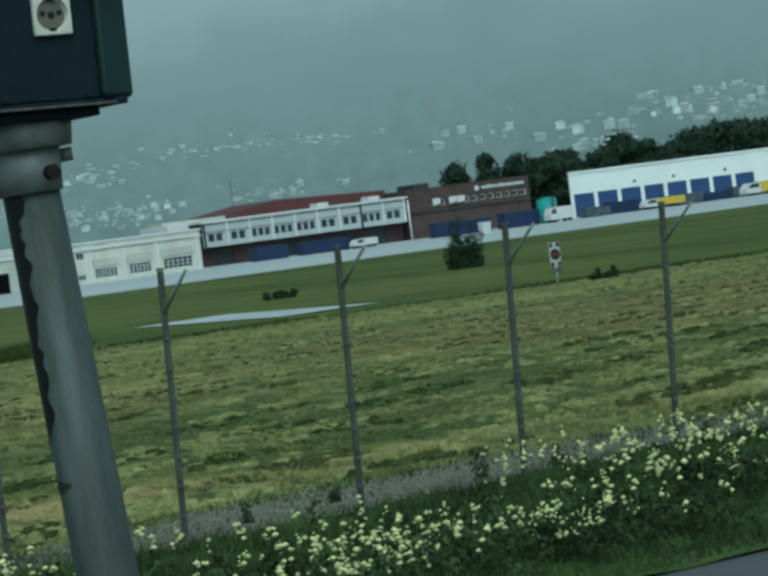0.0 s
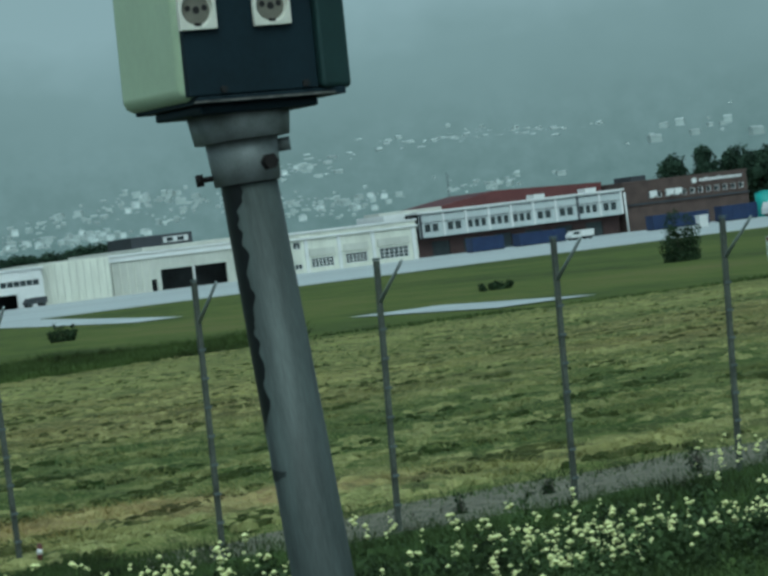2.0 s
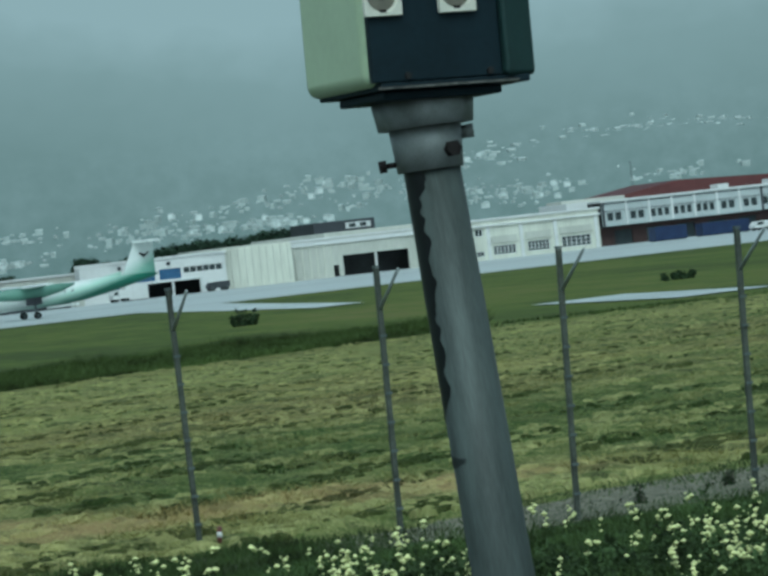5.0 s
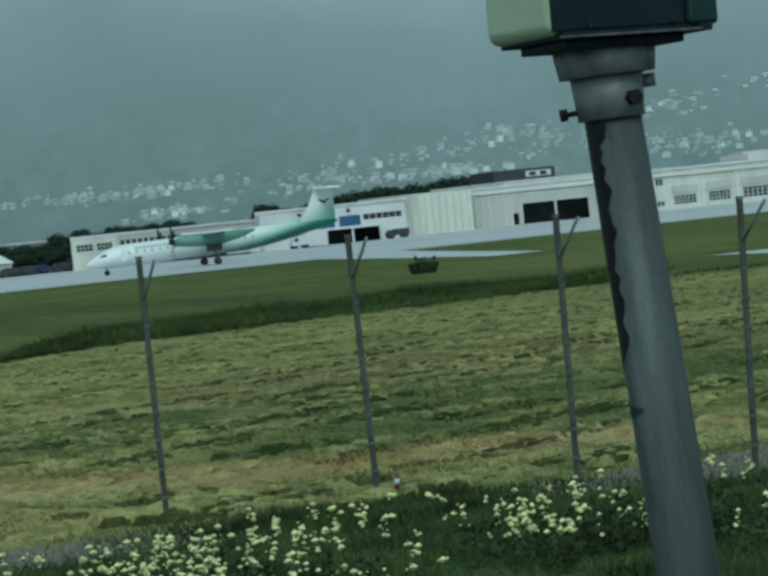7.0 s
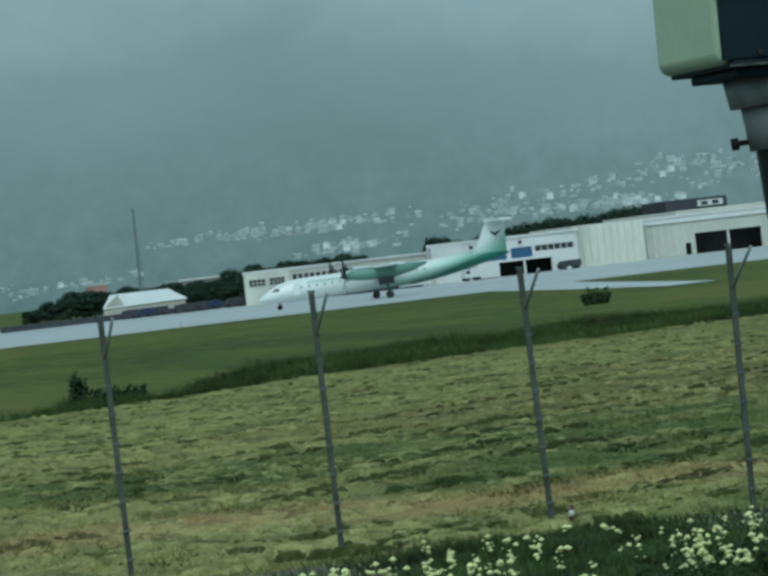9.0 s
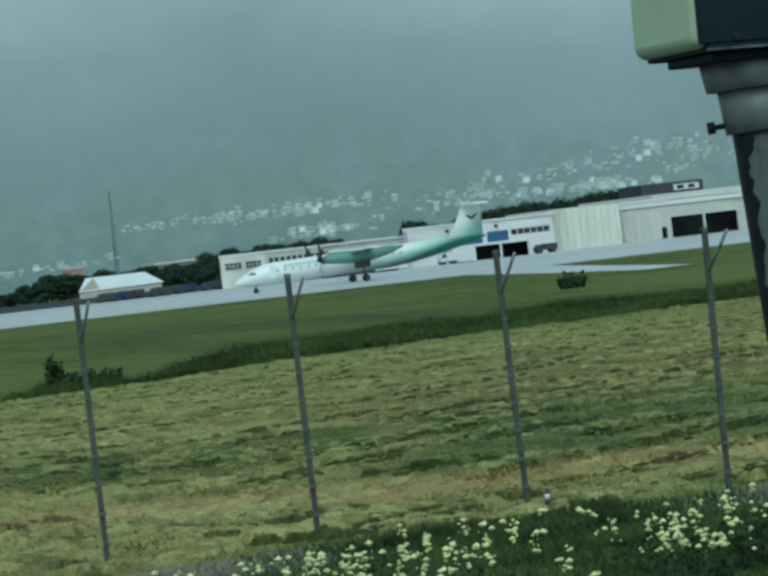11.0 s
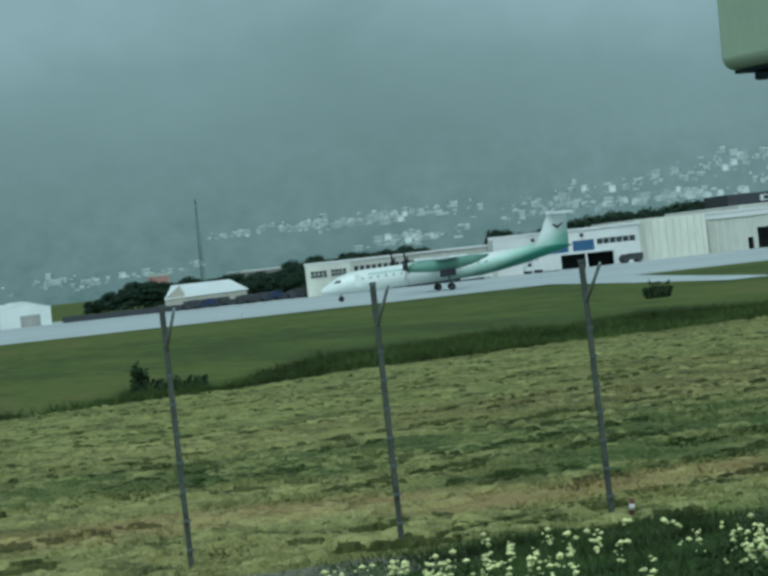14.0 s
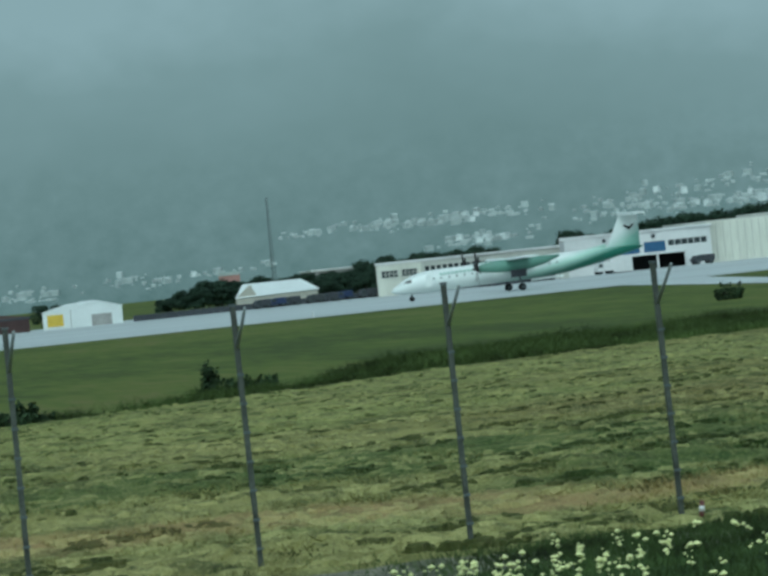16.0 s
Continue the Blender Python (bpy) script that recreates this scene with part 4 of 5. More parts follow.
for wy in (-0.2, 0.2):
    part("nose_wheel", tube(B(), (2.5, wy - 0.1, 0.3), (2.5, wy + 0.1, 0.3), 0.3, 0.3, 18), M_RUBBER, air)
part("cockpit_window", loft(B(), [[(1.55, -0.93, 2.95), (2.45, -1.13, 2.95), (2.5, -1.02, 3.3), (1.95, -0.80, 3.3)], [(1.55, -0.6, 2.95), (2.45, -0.6, 2.95), (2.5, -0.6, 3.3), (1.95, -0.6, 3.3)]], True, False), M_GLASS, air)
part("tail_skid", box(B(), 17.4, 21.5, -1.45, -1.2, 1.25, 1.5, 0.04), M_AIRWHITE, air, "pale fairing under the body")
for k in range(17):
    x = 5.2 + k * 0.98
    if 11.8 < x < 12.4:
        continue
    part("cabin_window", tube(B(), (x, -1.36, 3.12), (x, -1.25, 3.12), 0.13, 0.13, 10), M_CABIN, air)
part("cabin_door", box(B(), 4.2, 4.95, -1.37, -1.28, 2.2, 3.75, 0.03), M_AIRWHITE, air)
for k in range(9):
    part("title_bar", box(B(), 6.0 + k * 0.5, 6.35 + k * 0.5, -1.33, -1.16, 3.45, 3.72), M_TITLE, air, "pale green lettering as bars")

for o in air.children_recursive:
    aft = 1.4 if o.name.split(".")[0] in ("wing", "wing_root", "engine_nacelle", "spinner", "propeller_blade") else 0.0
    grounded = o.name.split(".")[0] in ("main_wheel", "hub", "nose_wheel", "gear_strut", "nose_strut")
    for v in o.data.vertices:
        v.co.x += aft
        if not grounded:
            v.co.z -= 0.75 * max(0.0, 1 - v.co.x / 24)

# ---- boundary fence ----
fence = thing("fence", "row of weathered steel fence posts with angled top arms", "fence", kind="")
PD = 33.9
# where each post's top stands along the line, and the degrees by which it leans
POSTS = ((28.75, 3.0), (26.2, 3.6), (23.78, 4.2), (21.4, 3.2), (19.0, 2.2), (16.62, 2.3), (14.3, 0.9), (11.79, -0.9), (9.38, -0.4), (7.03, -0.5), (4.58, 0.2), (2.2, 0.4), (-0.2, -0.5))
for top_x, lean in POSTS:
    g = land(PD) + 0.02
    depth = float(np.interp(top_x / PD, (0.0, 0.35, 0.42, 0.49, 0.56, 0.63, 0.85), (33.9, 33.6, 32.0, 30.7, 30.5, 30.9, 31.5)))
    q = pose(top_x * depth / PD - 2.9 * math.tan(radians(lean)), depth, g, 0, lean, 0)
    bm = box(B(), -0.028, 0.028, -0.028, 0.028, -0.1, 2.88, 0.007)
    p = part("post", bm, M_POST, fence)
    p.matrix_local = q
    bm = tube(B(), (0.0, -0.028, 2.45), (0.01, -0.58, 2.86), 0.021, 0.016, 8)
    part("arm", bm, M_ARM, p, "paler bare steel arm")
    for j in range(7):
        part("clip", box(B(), -0.038, 0.038, -0.044, -0.029, 0.28 + 0.31 * j, 0.31 + 0.31 * j), M_STEEL, p)
    part("cap", box(B(), -0.034, 0.034, -0.034, 0.034, 2.883, 2.91, 0.006), M_STEEL, p)
mk = thing("marker_peg", "small red and white marker peg at a fence post foot", "marker", pose(11.86, 33.35, 1.19))
part("peg", tube(B(), (0, 0, 0), (0.03, 0, 0.26), 0.03, 0.026, 10), M_SIGNRED, mk)
part("band", tube(B(), (0.018, 0, 0.14), (0.024, 0, 0.2), 0.031, 0.030, 10), M_TRIM, mk)

# ---- airfield sign ----
sg = thing("airfield_sign", "white board with red corners and dark disc on a post", "sign", pose(87.6, 134.5, land(134.5)))
part("post", tube(B(), (0, 0.06, 0), (0, 0.06, 1.9), 0.05, 0.05, 10), M_TRIM, sg)
bd = part("board", box(B(), -0.31, 0.31, 0, 0.05, 0.9, 2.1, 0.015), M_GREYWHITE, sg)
part("disc", tube(B(), (0, -0.02, 1.5), (0, -0.003, 1.5), 0.28, 0.28, 24), M_SIGNDARK, bd)
part("centre_bar", box(B(), -0.2, 0.2, -0.035, -0.022, 1.4, 1.6), M_SIGNRED, bd)
for cx in (-0.2, 0.2):
    for cz in (1.02, 1.97):
        part("corner", box(B(), cx - 0.1, cx + 0.1, -0.012, -0.003, cz - 0.1, cz + 0.1), M_SIGNRED, bd)
part("lower_plate", box(B(), -0.3, 0.3, 0, 0.04, 0.62, 0.82), M_STEEL, sg)

# ---- runway edge lights ----
def edge_light(x, y):
    e = thing("runway_light", "small white runway edge light", "runway light", pose(x, y, 0.06), "runway edge lights")
    part("base", tube(B(), (0, 0, 0), (0, 0, 0.3), 0.18, 0.12, 10), M_TRIM, e)
    part("lens", tube(B(), (0, 0, 0.303), (0, 0, 0.55), 0.16, 0.10, 10), M_WHITE, e)
    return e


el = edge_light(78.3, 336)
copy_thing(el, pose(44.5, 336, 0.06))

# ---- socket pole at the car park ----
POLE = pose(2.692, 6.607 * math.cos(radians(24.1)), EYE + 0.144, 0, -3.7, -24.1)
pl = thing("socket_pole", "leaning grey steel pole with a green electric socket box", "socket pole", POLE)
# local: x to the right of the box's front, -y towards the road side, z along the pole from the collar's foot
shaft = part("shaft", tube(B(), (0.0, 0, -1.75), (0, 0, 0.03), 0.070, 0.058, 40), M_SHAFT, pl, "dull grey painted steel tube")
bm = B()
rows = []
for k in range(60):
    f = k / 59
    z = -0.52 * f
    w = (1.0 + 0.35 * noise.noise((f * 9, 1.3, 0)) + 0.2 * noise.noise((f * 30, 4.3, 0))) * (1 - 0.25 * f) * min(1.0, (1 - f) * 8) * 1.08
    rr = 0.058 + 0.012 * (-z + 0.03) / 1.78 + 0.0012
    rows.append([(rr * math.cos(math.pi - 0.3 + (w + 0.3) * c / 7), rr * math.sin(math.pi - 0.3 + (w + 0.3) * c / 7), z) for c in range(8)])
vr = [[bm.verts.new(p) for p in r] for r in rows]
for a, c in zip(vr, vr[1:]):
    for i in range(7):
        bm.faces.new((a[i], a[i + 1], c[i + 1], c[i])).smooth = True
part("tar_run", bm, M_STAIN, shaft, "black tar run down the tube")
bm = B()
rows = []
for k in range(9):
    f = k / 8
    z = -0.572 - 0.026 * f
    rr = 0.058 + 0.012 * (-z + 0.03) / 1.78 + 0.001
    reach = 1.15 * math.sin(math.pi * (0.12 + 0.76 * f)) * (1 + 0.4 * noise.noise((f * 5, 2.2, 0)))
    rows.append([bm.verts.new((rr * math.cos(math.pi - 0.2 + reach * c / 7), rr * math.sin(math.pi - 0.2 + reach * c / 7), z - 0.010 * c / 7)) for c in range(8)])
for a, c in zip(rows, rows[1:]):
    for i in range(7):
        bm.faces.new((a[i], a[i + 1], c[i + 1], c[i])).smooth = True
part("scuff", bm, M_SCUFF, shaft, "dark scuffed patch on the tube")
col = part("collar", tube(B(), (-0.003, 0, 0.0), (0, 0, 0.094), 0.068, 0.075, 40), M_CAST, pl, "pale cast clamp collar")
part("collar_ring", tube(B(), (0.002, 0, 0.088), (0.004, 0, 0.146), 0.098, 0.106, 8), M_CAST, pl)
part("bolt", tube(B(), (-0.066, -0.01, 0.022), (-0.092, -0.012, 0.022), 0.006, 0.006, 10), M_RUST, col)
part("bolt_head", tube(B(), (-0.090, -0.012, 0.022), (-0.106, -0.012, 0.022), 0.014, 0.014, 6), M_RUST, col)
part("bolt_head", tube(B(), (0.044, -0.055, 0.034), (0.053, -0.070, 0.034), 0.017, 0.017, 6), M_RUST, col)
part("bolt_head", tube(B(), (0.070, 0.02, 0.066), (0.097, 0.02, 0.066), 0.016, 0.016, 6), M_CAST, col)
fl = part("flange", box(B(), -0.128, 0.132, -0.12, 0.12, -0.018, 0.0, 0.005), M_PANEL, pl)
fl.matrix_local = pose(0, 0, 0.160, 0, 4.8, 0) @ pose(0, 0, 0, 0, 0, 24)
# the box: turned so that its pale side shows
bx = new("socket_box")
bx.parent = pl
bx.matrix_local = pose(0.014, 0.035, 0.164, 0, 4.8, 0) @ pose(0, 0, 0, 0, 0, 24)
tagged(bx, "green enamel socket box with a dark front")
w2, dep, hh = 0.19, 0.35, 0.62


def bpart(name, bm, material, label=""):
    me = bpy.data.meshes.new(name)
    bm.to_mesh(me)
    bm.free()
    me.materials.append(material)
    ob = new(name, me)
    ob.parent = bx
    return tagged(ob, label)


bpart("shell", box(B(), -w2, w2 - 0.016, -dep / 2 + 0.03, dep / 2 + 0.018, 0.004, hh, 0.026, 6), M_GREENBOX, "pale green enamel shell")
cheek = loft(B(), [[(w2 - 0.088, -dep / 2 - 0.012, z), (w2 - 0.006, -dep / 2 + 0.025, z), (w2 - 0.006, dep / 2 - 0.02, z), (w2 - 0.088, dep / 2 - 0.02, z)] for z in (0.008, hh)], True, False)
bmesh.ops.bevel(cheek, geom=list(cheek.edges), offset=0.012, segments=4, affect="EDGES", profile=0.5)
bpart("right_cheek", cheek, M_GREENDARK, "dark green cheek")
bpart("front_panel", box(B(), -w2 + 0.006, w2 - 0.091, -dep / 2 + 0.006, -dep / 2 + 0.029, 0.012, hh - 0.01, 0.003), M_PANEL, "dark blue front panel")
# dark plate added over the green bottom, in place of its shade
bpart("underside", box(B(), -w2 + 0.022, w2 - 0.03, -dep / 2 + 0.008, dep / 2 - 0.01, -0.004, 0.011, 0.003), M_PANEL, "dark plate added for the shade under the box")
bpart("bottom_lip", box(B(), -w2 + 0.012, w2 - 0.06, -dep / 2 - 0.004, -dep / 2 + 0.004, -0.003, 0.002, 0.001), M_LIP, "worn bright lower edge")
for x in (-0.11, 0.07):
    bpart("screw", tube(B(), (x, -dep / 2 - 0.001, 0.022), (x, -dep / 2 + 0.006, 0.022), 0.007, 0.007, 10), M_HOLE)
for x, z in ((-0.154, 0.143), (0.008, 0.143)):
    cz, f = z + 0.04, -dep / 2 - 0.006
    rings = []
    for kind, rad, yy in (("square", 0.041, f + 0.010), ("square", 0.041, f + 0.002), ("square", 0.0395, f), ("round", 0.0345, f), ("round", 0.032, f + 0.0105), ("round", 0.002, f + 0.0108)):
        ring_pts = []
        for q in range(40):
            a = q * math.tau / 40
            c, sn = math.cos(a), math.sin(a)
            g = 1.0 if kind == "round" else 1 / max(abs(c), abs(sn)) * (0.985 if abs(abs(c) - abs(sn)) < 0.02 else 1.0)
            ring_pts.append((x + rad * g * c, yy, cz + rad * g * sn))
        rings.append(ring_pts)
    so = bpart("socket", loft(B(), rings, True, False), M_SOCKET, "cream wall socket with a round cup")
    # floor disc painted darker than the plastic, for the shade in the cup
    part("recess", tube(B(), (x, f + 0.0085, cz), (x, f + 0.0103, cz), 0.030, 0.030, 32), M_CUPSHADE, so, "beige socket floor, darkened for the shade in the cup")
    # black discs stand in for the shade inside the pin holes
    for hx, hz, hr in ((-0.018, 0.003, 0.006), (0.0, -0.001, 0.0075), (0.018, 0.003, 0.006)):
        part("pin_hole", tube(B(), (x + hx, f + 0.007, cz + hz), (x + hx, f + 0.0084, cz + hz), hr, hr, 12), M_HOLE, so)
    for hz in (-0.0305, 0.0305):
        part("earth_clip", box(B(), x - 0.006, x + 0.006, f + 0.001, f + 0.0098, cz + hz - 0.003, cz + hz + 0.003), M_RUST, so)


# ---- foliage ----
def leaf_cloud(rng, centres, count, size):
    """Small leaf faces scattered through clumps."""
    c = np.array(centres)
    idx = rng.integers(0, len(c), count)
    d = rng.normal(size=(count, 3))
    d /= np.linalg.norm(d, axis=1)[:, None]
    p = c[idx, :3] + d * c[idx, 3:4] * rng.uniform(0.55, 1.05, (count, 1)) * np.array([1, 1, 0.85])
    u = rng.normal(size=(count, 3))
    u /= np.linalg.norm(u, axis=1)[:, None]
    w = np.cross(u, d)
    w /= np.linalg.norm(w, axis=1)[:, None] + 1e-6
    s = size * rng.uniform(0.6, 1.3, (count, 1))
    v = np.stack([p - u * s, p + w * s * 0.7, p + u * s, p - w * s * 0.7], 1).reshape(-1, 3)
    return v.tolist(), [(4 * i, 4 * i + 1, 4 * i + 2, 4 * i + 3) for i in range(count)]


def tree(seed, h, spread, label, leaves=700, size=0.35, name="tree", material=None, cat="tree", trunk=True):
    rng = np.random.default_rng(seed)
    t = thing(name, label, cat)
    bm = B()
    cs = []
    top = h * 0.55
    tube(bm, (0, 0, -0.2), (0.1, 0, top), h * 0.022, h * 0.010, 8)
    for k in range(9):
        a, zz = k * 2.4 + rng.uniform(0, 1), h * rng.uniform(0.25, 0.9)
        rr = spread * rng.uniform(0.15, 0.75) * (1.15 - zz / h * 0.7)
        e = (rr * math.cos(a), rr * math.sin(a), zz)
        tube(bm, (0.05, 0, min(top, zz * 0.6)), e, h * 0.008, h * 0.003, 5)
        cs.append((*e, spread * rng.uniform(0.28, 0.5)))
    cs.append((0, 0, h * 0.85, spread * 0.35))
    part("trunk", bm, M_BARK, t)
    v, f = leaf_cloud(rng, cs, leaves, size)
    cr = raw("crown", v, f, material or M_LEAF)
    cr.parent = t
    return t


rng = np.random.default_rng(7)
variants = [tree(k, 8.0, 4.2, "dark green broadleaf tree in the belt behind the buildings", 1500, 0.3) for k in range(5)]
first = [True] * 5


def plant(k, x, y, h, wide=1.0, z=0.0):
    q = pose(x, y, z, 0, 0, float(rng.uniform(0, 360)))
    if first[k]:
        variants[k].matrix_world = q @ Matrix.Diagonal((h / 8 * wide, h / 8 * wide, h / 8, 1))
        first[k] = False
        return variants[k]
    o = copy_thing(variants[k], q)
    o.scale = (h / 8 * wide, h / 8 * wide, h / 8)
    tagged(o, group="trees behind the buildings")
    return o


# rising wood to the right
for k in range(46):
    x = 386 + k * 2.3 + float(rng.uniform(-1.5, 1.5))
    f = (x - 372) / 110
    hh = 10.3 + 6.5 * f + float(rng.uniform(-2.2, 2.0)) + (2.4 if 384 < x < 394 else 0)
    plant(k % 5, x, 620 + float(rng.uniform(-6, 14)), hh * float(rng.uniform(0.88, 1.1)), float(rng.uniform(0.65, 1.0)))
    for _ in range(2):
        plant((k + 2) % 5, x + float(rng.uniform(-1.2, 1.2)), 600 + float(rng.uniform(-5, 5)), hh * float(rng.uniform(0.82, 1.02)), 0.9)
# belts behind the left buildings
for k in range(40):
    x = 118 + k * 1.2
    low = 4.0 if x > 141 else 4.9 * min(1.0, 0.5 + 0.5 * (x - 118) / 9)
    plant(k % 5, x, 640 + float(rng.uniform(-6, 8)), low + float(rng.uniform(-0.4, 0.7)) + (0.5 if 121 < x < 130 else 0), 1.2)
for k in range(34):
    x = 116 + k * 1.25
    plant(k % 5, x, 627 + float(rng.uniform(-4, 4)), (3.2 if x > 141 else 3.7 * min(1.0, 0.55 + 0.45 * (x - 116) / 9)) + float(rng.uniform(-0.4, 0.4)), 1.9)
for k in range(26):
    plant(k % 5, 148 + k * 1.35, 662 + float(rng.uniform(-4, 4)), 4.7 + float(rng.uniform(-0.5, 0.5)), 1.2)
for k in range(20):
    plant(k % 5, 172 + k * 1.7, 690 + float(rng.uniform(-4, 4)), 6.0 + float(rng.uniform(-0.5, 1.3)), 1.3)
for k in range(3):
    plant(k, 204 + k * 3.2, 640, 8.6 - k * 0.7, 1.0)
for k in range(26):
    plant(k % 5, 218 + k * 1.7, 650 + float(rng.uniform(-4, 4)), 8.3 + float(rng.uniform(-0.7, 1.0)) + k * 0.045, 1.1)
for k in range(4):
    plant(k, 88 + k * 3.0, 600, 4.2 - 0.4 * k + float(rng.uniform(-0.3, 0.3)), 1.2)


def shrub(seed, x, y, h, spread, label, upright=0.0, leaves=900, size=0.12):
    r = np.random.default_rng(seed)
    t = thing("shrub", label, "shrub", pose(x, y, land(y)))
    bm = B()
    cs = []
    for k in range(14):
        a = k * 2.4
        rr = spread * math.sqrt(r.uniform(0.02, 1))
        e = (rr * math.cos(a), rr * math.sin(a) * 0.6, h * r.uniform(0.35, 0.95) * (1 - 0.35 * (rr / spread) ** 2))
        tube(bm, (e[0] * 0.6, e[1] * 0.6, -0.05), e, min(0.03, h * 0.02), min(0.012, h * 0.008), 5)
        cs += [(e[0] * g, e[1] * g, e[2] * g2, max(h * 0.15, spread * 0.16)) for g, g2 in ((1, 1), (0.9, 0.65), (0.85, 0.3), (0.8, 0.08))]
    part("stems", bm, M_BARK, t)
    v, f = leaf_cloud(r, cs, leaves, size)
    cr = raw("crown", v, f, M_SHRUB)
    cr.parent = t
    return t


shrub(1, 75.7, 203.0, 1.25, 1.15, "low dark green bush in the tall grass", leaves=1000, size=0.10)
shrub(2, 25.4, 128.5, 1.5, 0.26, "narrow dark shrub in the rough grass", leaves=700, size=0.10)
shrub(3, 26.2, 126.0, 0.55, 1.8, "wide low dark bush in the rough grass", leaves=900)
shrub(4, 87.0, 129.5, 0.8, 0.75, "small dark bush at the meadow edge", leaves=1200, size=0.08)
# added bush in place of a dark smudge on the window glass
shrub(5, 123.7, 202.0, 3.7, 1.5, "bush-shaped stand-in for a dark smudge on the window glass", leaves=5200, size=0.085)
shrub(6, 14.9, 108.5, 0.75, 1.3, "wide low dark bush at the meadow edge", leaves=900)
shrub(7, 100.8, 188.2, 0.55, 1.35, "low dark bush in the rough grass", leaves=2000, size=0.09)


for k, (x, y, h) in enumerate(((14.9, 32.6, 0.5), (17.6, 32.2, 0.28), (19.4, 31.9, 0.42), (20.3, 31.7, 0.3), (16.1, 31.5, 0.3), (22.4, 31.6, 0.35))):
    w = shrub(40 + k, x, y, h, h * 0.22, "single dark weed growing on the gravel path", leaves=160, size=0.022)
    w.name = "weed"
    tagged(w, category="weed", group="weeds on the path")

# ---- grass blades and flowers ----
def blades(name, n, xy, hmin, hmax, width, material, label, seed, lean=0.35, zoff=0.0, uneven=0.0):
    r = np.random.default_rng(seed)
    x, y = xy(r, n)
    n = len(x)
    z = np.array([land(float(v)) for v in y]) + zoff
    h = r.uniform(hmin, hmax, n) * np.array([1 + uneven * (-0.25 + 0.9 * noise.noise((float(p) * 0.25, float(q) * 0.12, 4.0))) + 0.4 * noise.noise((float(p) * 1.3, float(q) * 0.5, 8.0)) for p, q in zip(x, y)]).clip(0.15, 1.6)
    a = r.uniform(0, np.pi, n)
    dx, dy = np.cos(a) * width / 2, np.sin(a) * width / 2
    lx, ly = r.normal(0, lean, n) * h, r.normal(0, lean, n) * h
    v = np.stack([np.stack([x - dx, y - dy, z], 1), np.stack([x + dx, y + dy, z], 1), np.stack([x + lx, y + ly, z + h], 1)], 1).reshape(-1, 3)
    ob = raw(name, v.tolist(), [(3 * i, 3 * i + 1, 3 * i + 2) for i in range(n)], material)
    return tagged(ob, label, "grass", kind="stuff")


def strip(y0, y1, t0, t1):
    def f(r, n):
        y = r.uniform(y0, y1, n)
        x = y * r.uniform(t0, t1, n)
        off = x - np.interp(y, (133, 145, 165, 200, 240, 278, 345), (82, 81, 82, 90, 97, 104.5, 119))
        clear = (np.abs(off) < 5.5) & (y > 138) & ((y < 186) | (y > 234))
        return np.where(clear, x + np.where(off > 0, 11, -11), x), y
    return f


def verge_strip(r, n):
    y = r.uniform(19.5, 31.5, n)
    x = y * r.uniform(0.05, 0.85, n)
    ok = np.array([kerb_line(p) + 0.12 < q < path_near(p) for p, q in zip(x, y)])
    return x[ok], y[ok]


blades("verge_grass_blades", 130000, verge_strip, 0.05, 0.24, 0.013, M_BLADE, "uncut green roadside grass", 11, 0.6)
blades("fence_weeds", 6000, strip(33.1, 34.7, 0.05, 0.85), 0.03, 0.16, 0.02, M_BLADE, "weeds round the fence posts", 12, 0.7)
def overgrown(r, n):
    return r.normal(11.0, 1.25, n), np.minimum(r.normal(32.0, 0.9, n), 34.0)


blades("overgrown_weeds", 13000, overgrown, 0.03, 0.17, 0.020, M_BLADE, "rank weeds grown over the path", 19, 0.5)
blades("path_weeds", 5000, strip(30.7, 33.2, 0.05, 0.85), 0.02, 0.10, 0.02, M_BLADE, "sparse weeds on the gravel path", 18, 0.7)
def tall_band(r, n):
    x, y = strip(104.0, 160, 0.09, 0.46)(r, n)
    b = x / y
    edge = np.array([meadow_end(q) + 0.5 + 3.0 * noise.noise((float(p) * 0.22, 0.0, 1.0)) + 1.2 * noise.noise((float(p) * 0.9, 0.0, 1.0)) for p, q in zip(x, b)])
    # the band thins out towards its end, with two stray stands beyond
    full = np.interp(b, (0.10, 0.13, 0.14, 0.15, 0.162, 0.178, 0.195, 0.212, 0.222, 0.245, 0.26, 0.46), (2, 9, 12, 9, 0, 4, 14, 14, 9, 24, 32, 32))
    ok = (y > edge) & (y < edge + full * r.uniform(0.5, 1.0, n))
    return x[ok], y[ok]


blades("tall_grass_band", 190000, tall_band, 0.08, 0.58, 0.05, M_TALL, "band of tall dark grass beyond the meadow", 13, 0.8, uneven=1.0)
blades("meadow_edge_grass", 9000, strip(132.5, 141, 0.50, 0.90), 0.05, 0.2, 0.06, M_TALL, "long grass at the meadow edge", 14, 0.25)

def meadow_points(r, n, near=0.4):
    """Random places on the meadow, even to the eye from the car park."""
    y = 32.5 * (135 / 32.5) ** r.uniform(0, 1, n)
    x = y * r.uniform(0.09, 0.86, n)
    ok = np.array([path_far(p) + near < q < meadow_end(p / q) - 0.5 for p, q in zip(x, y)])
    return x[ok], y[ok]


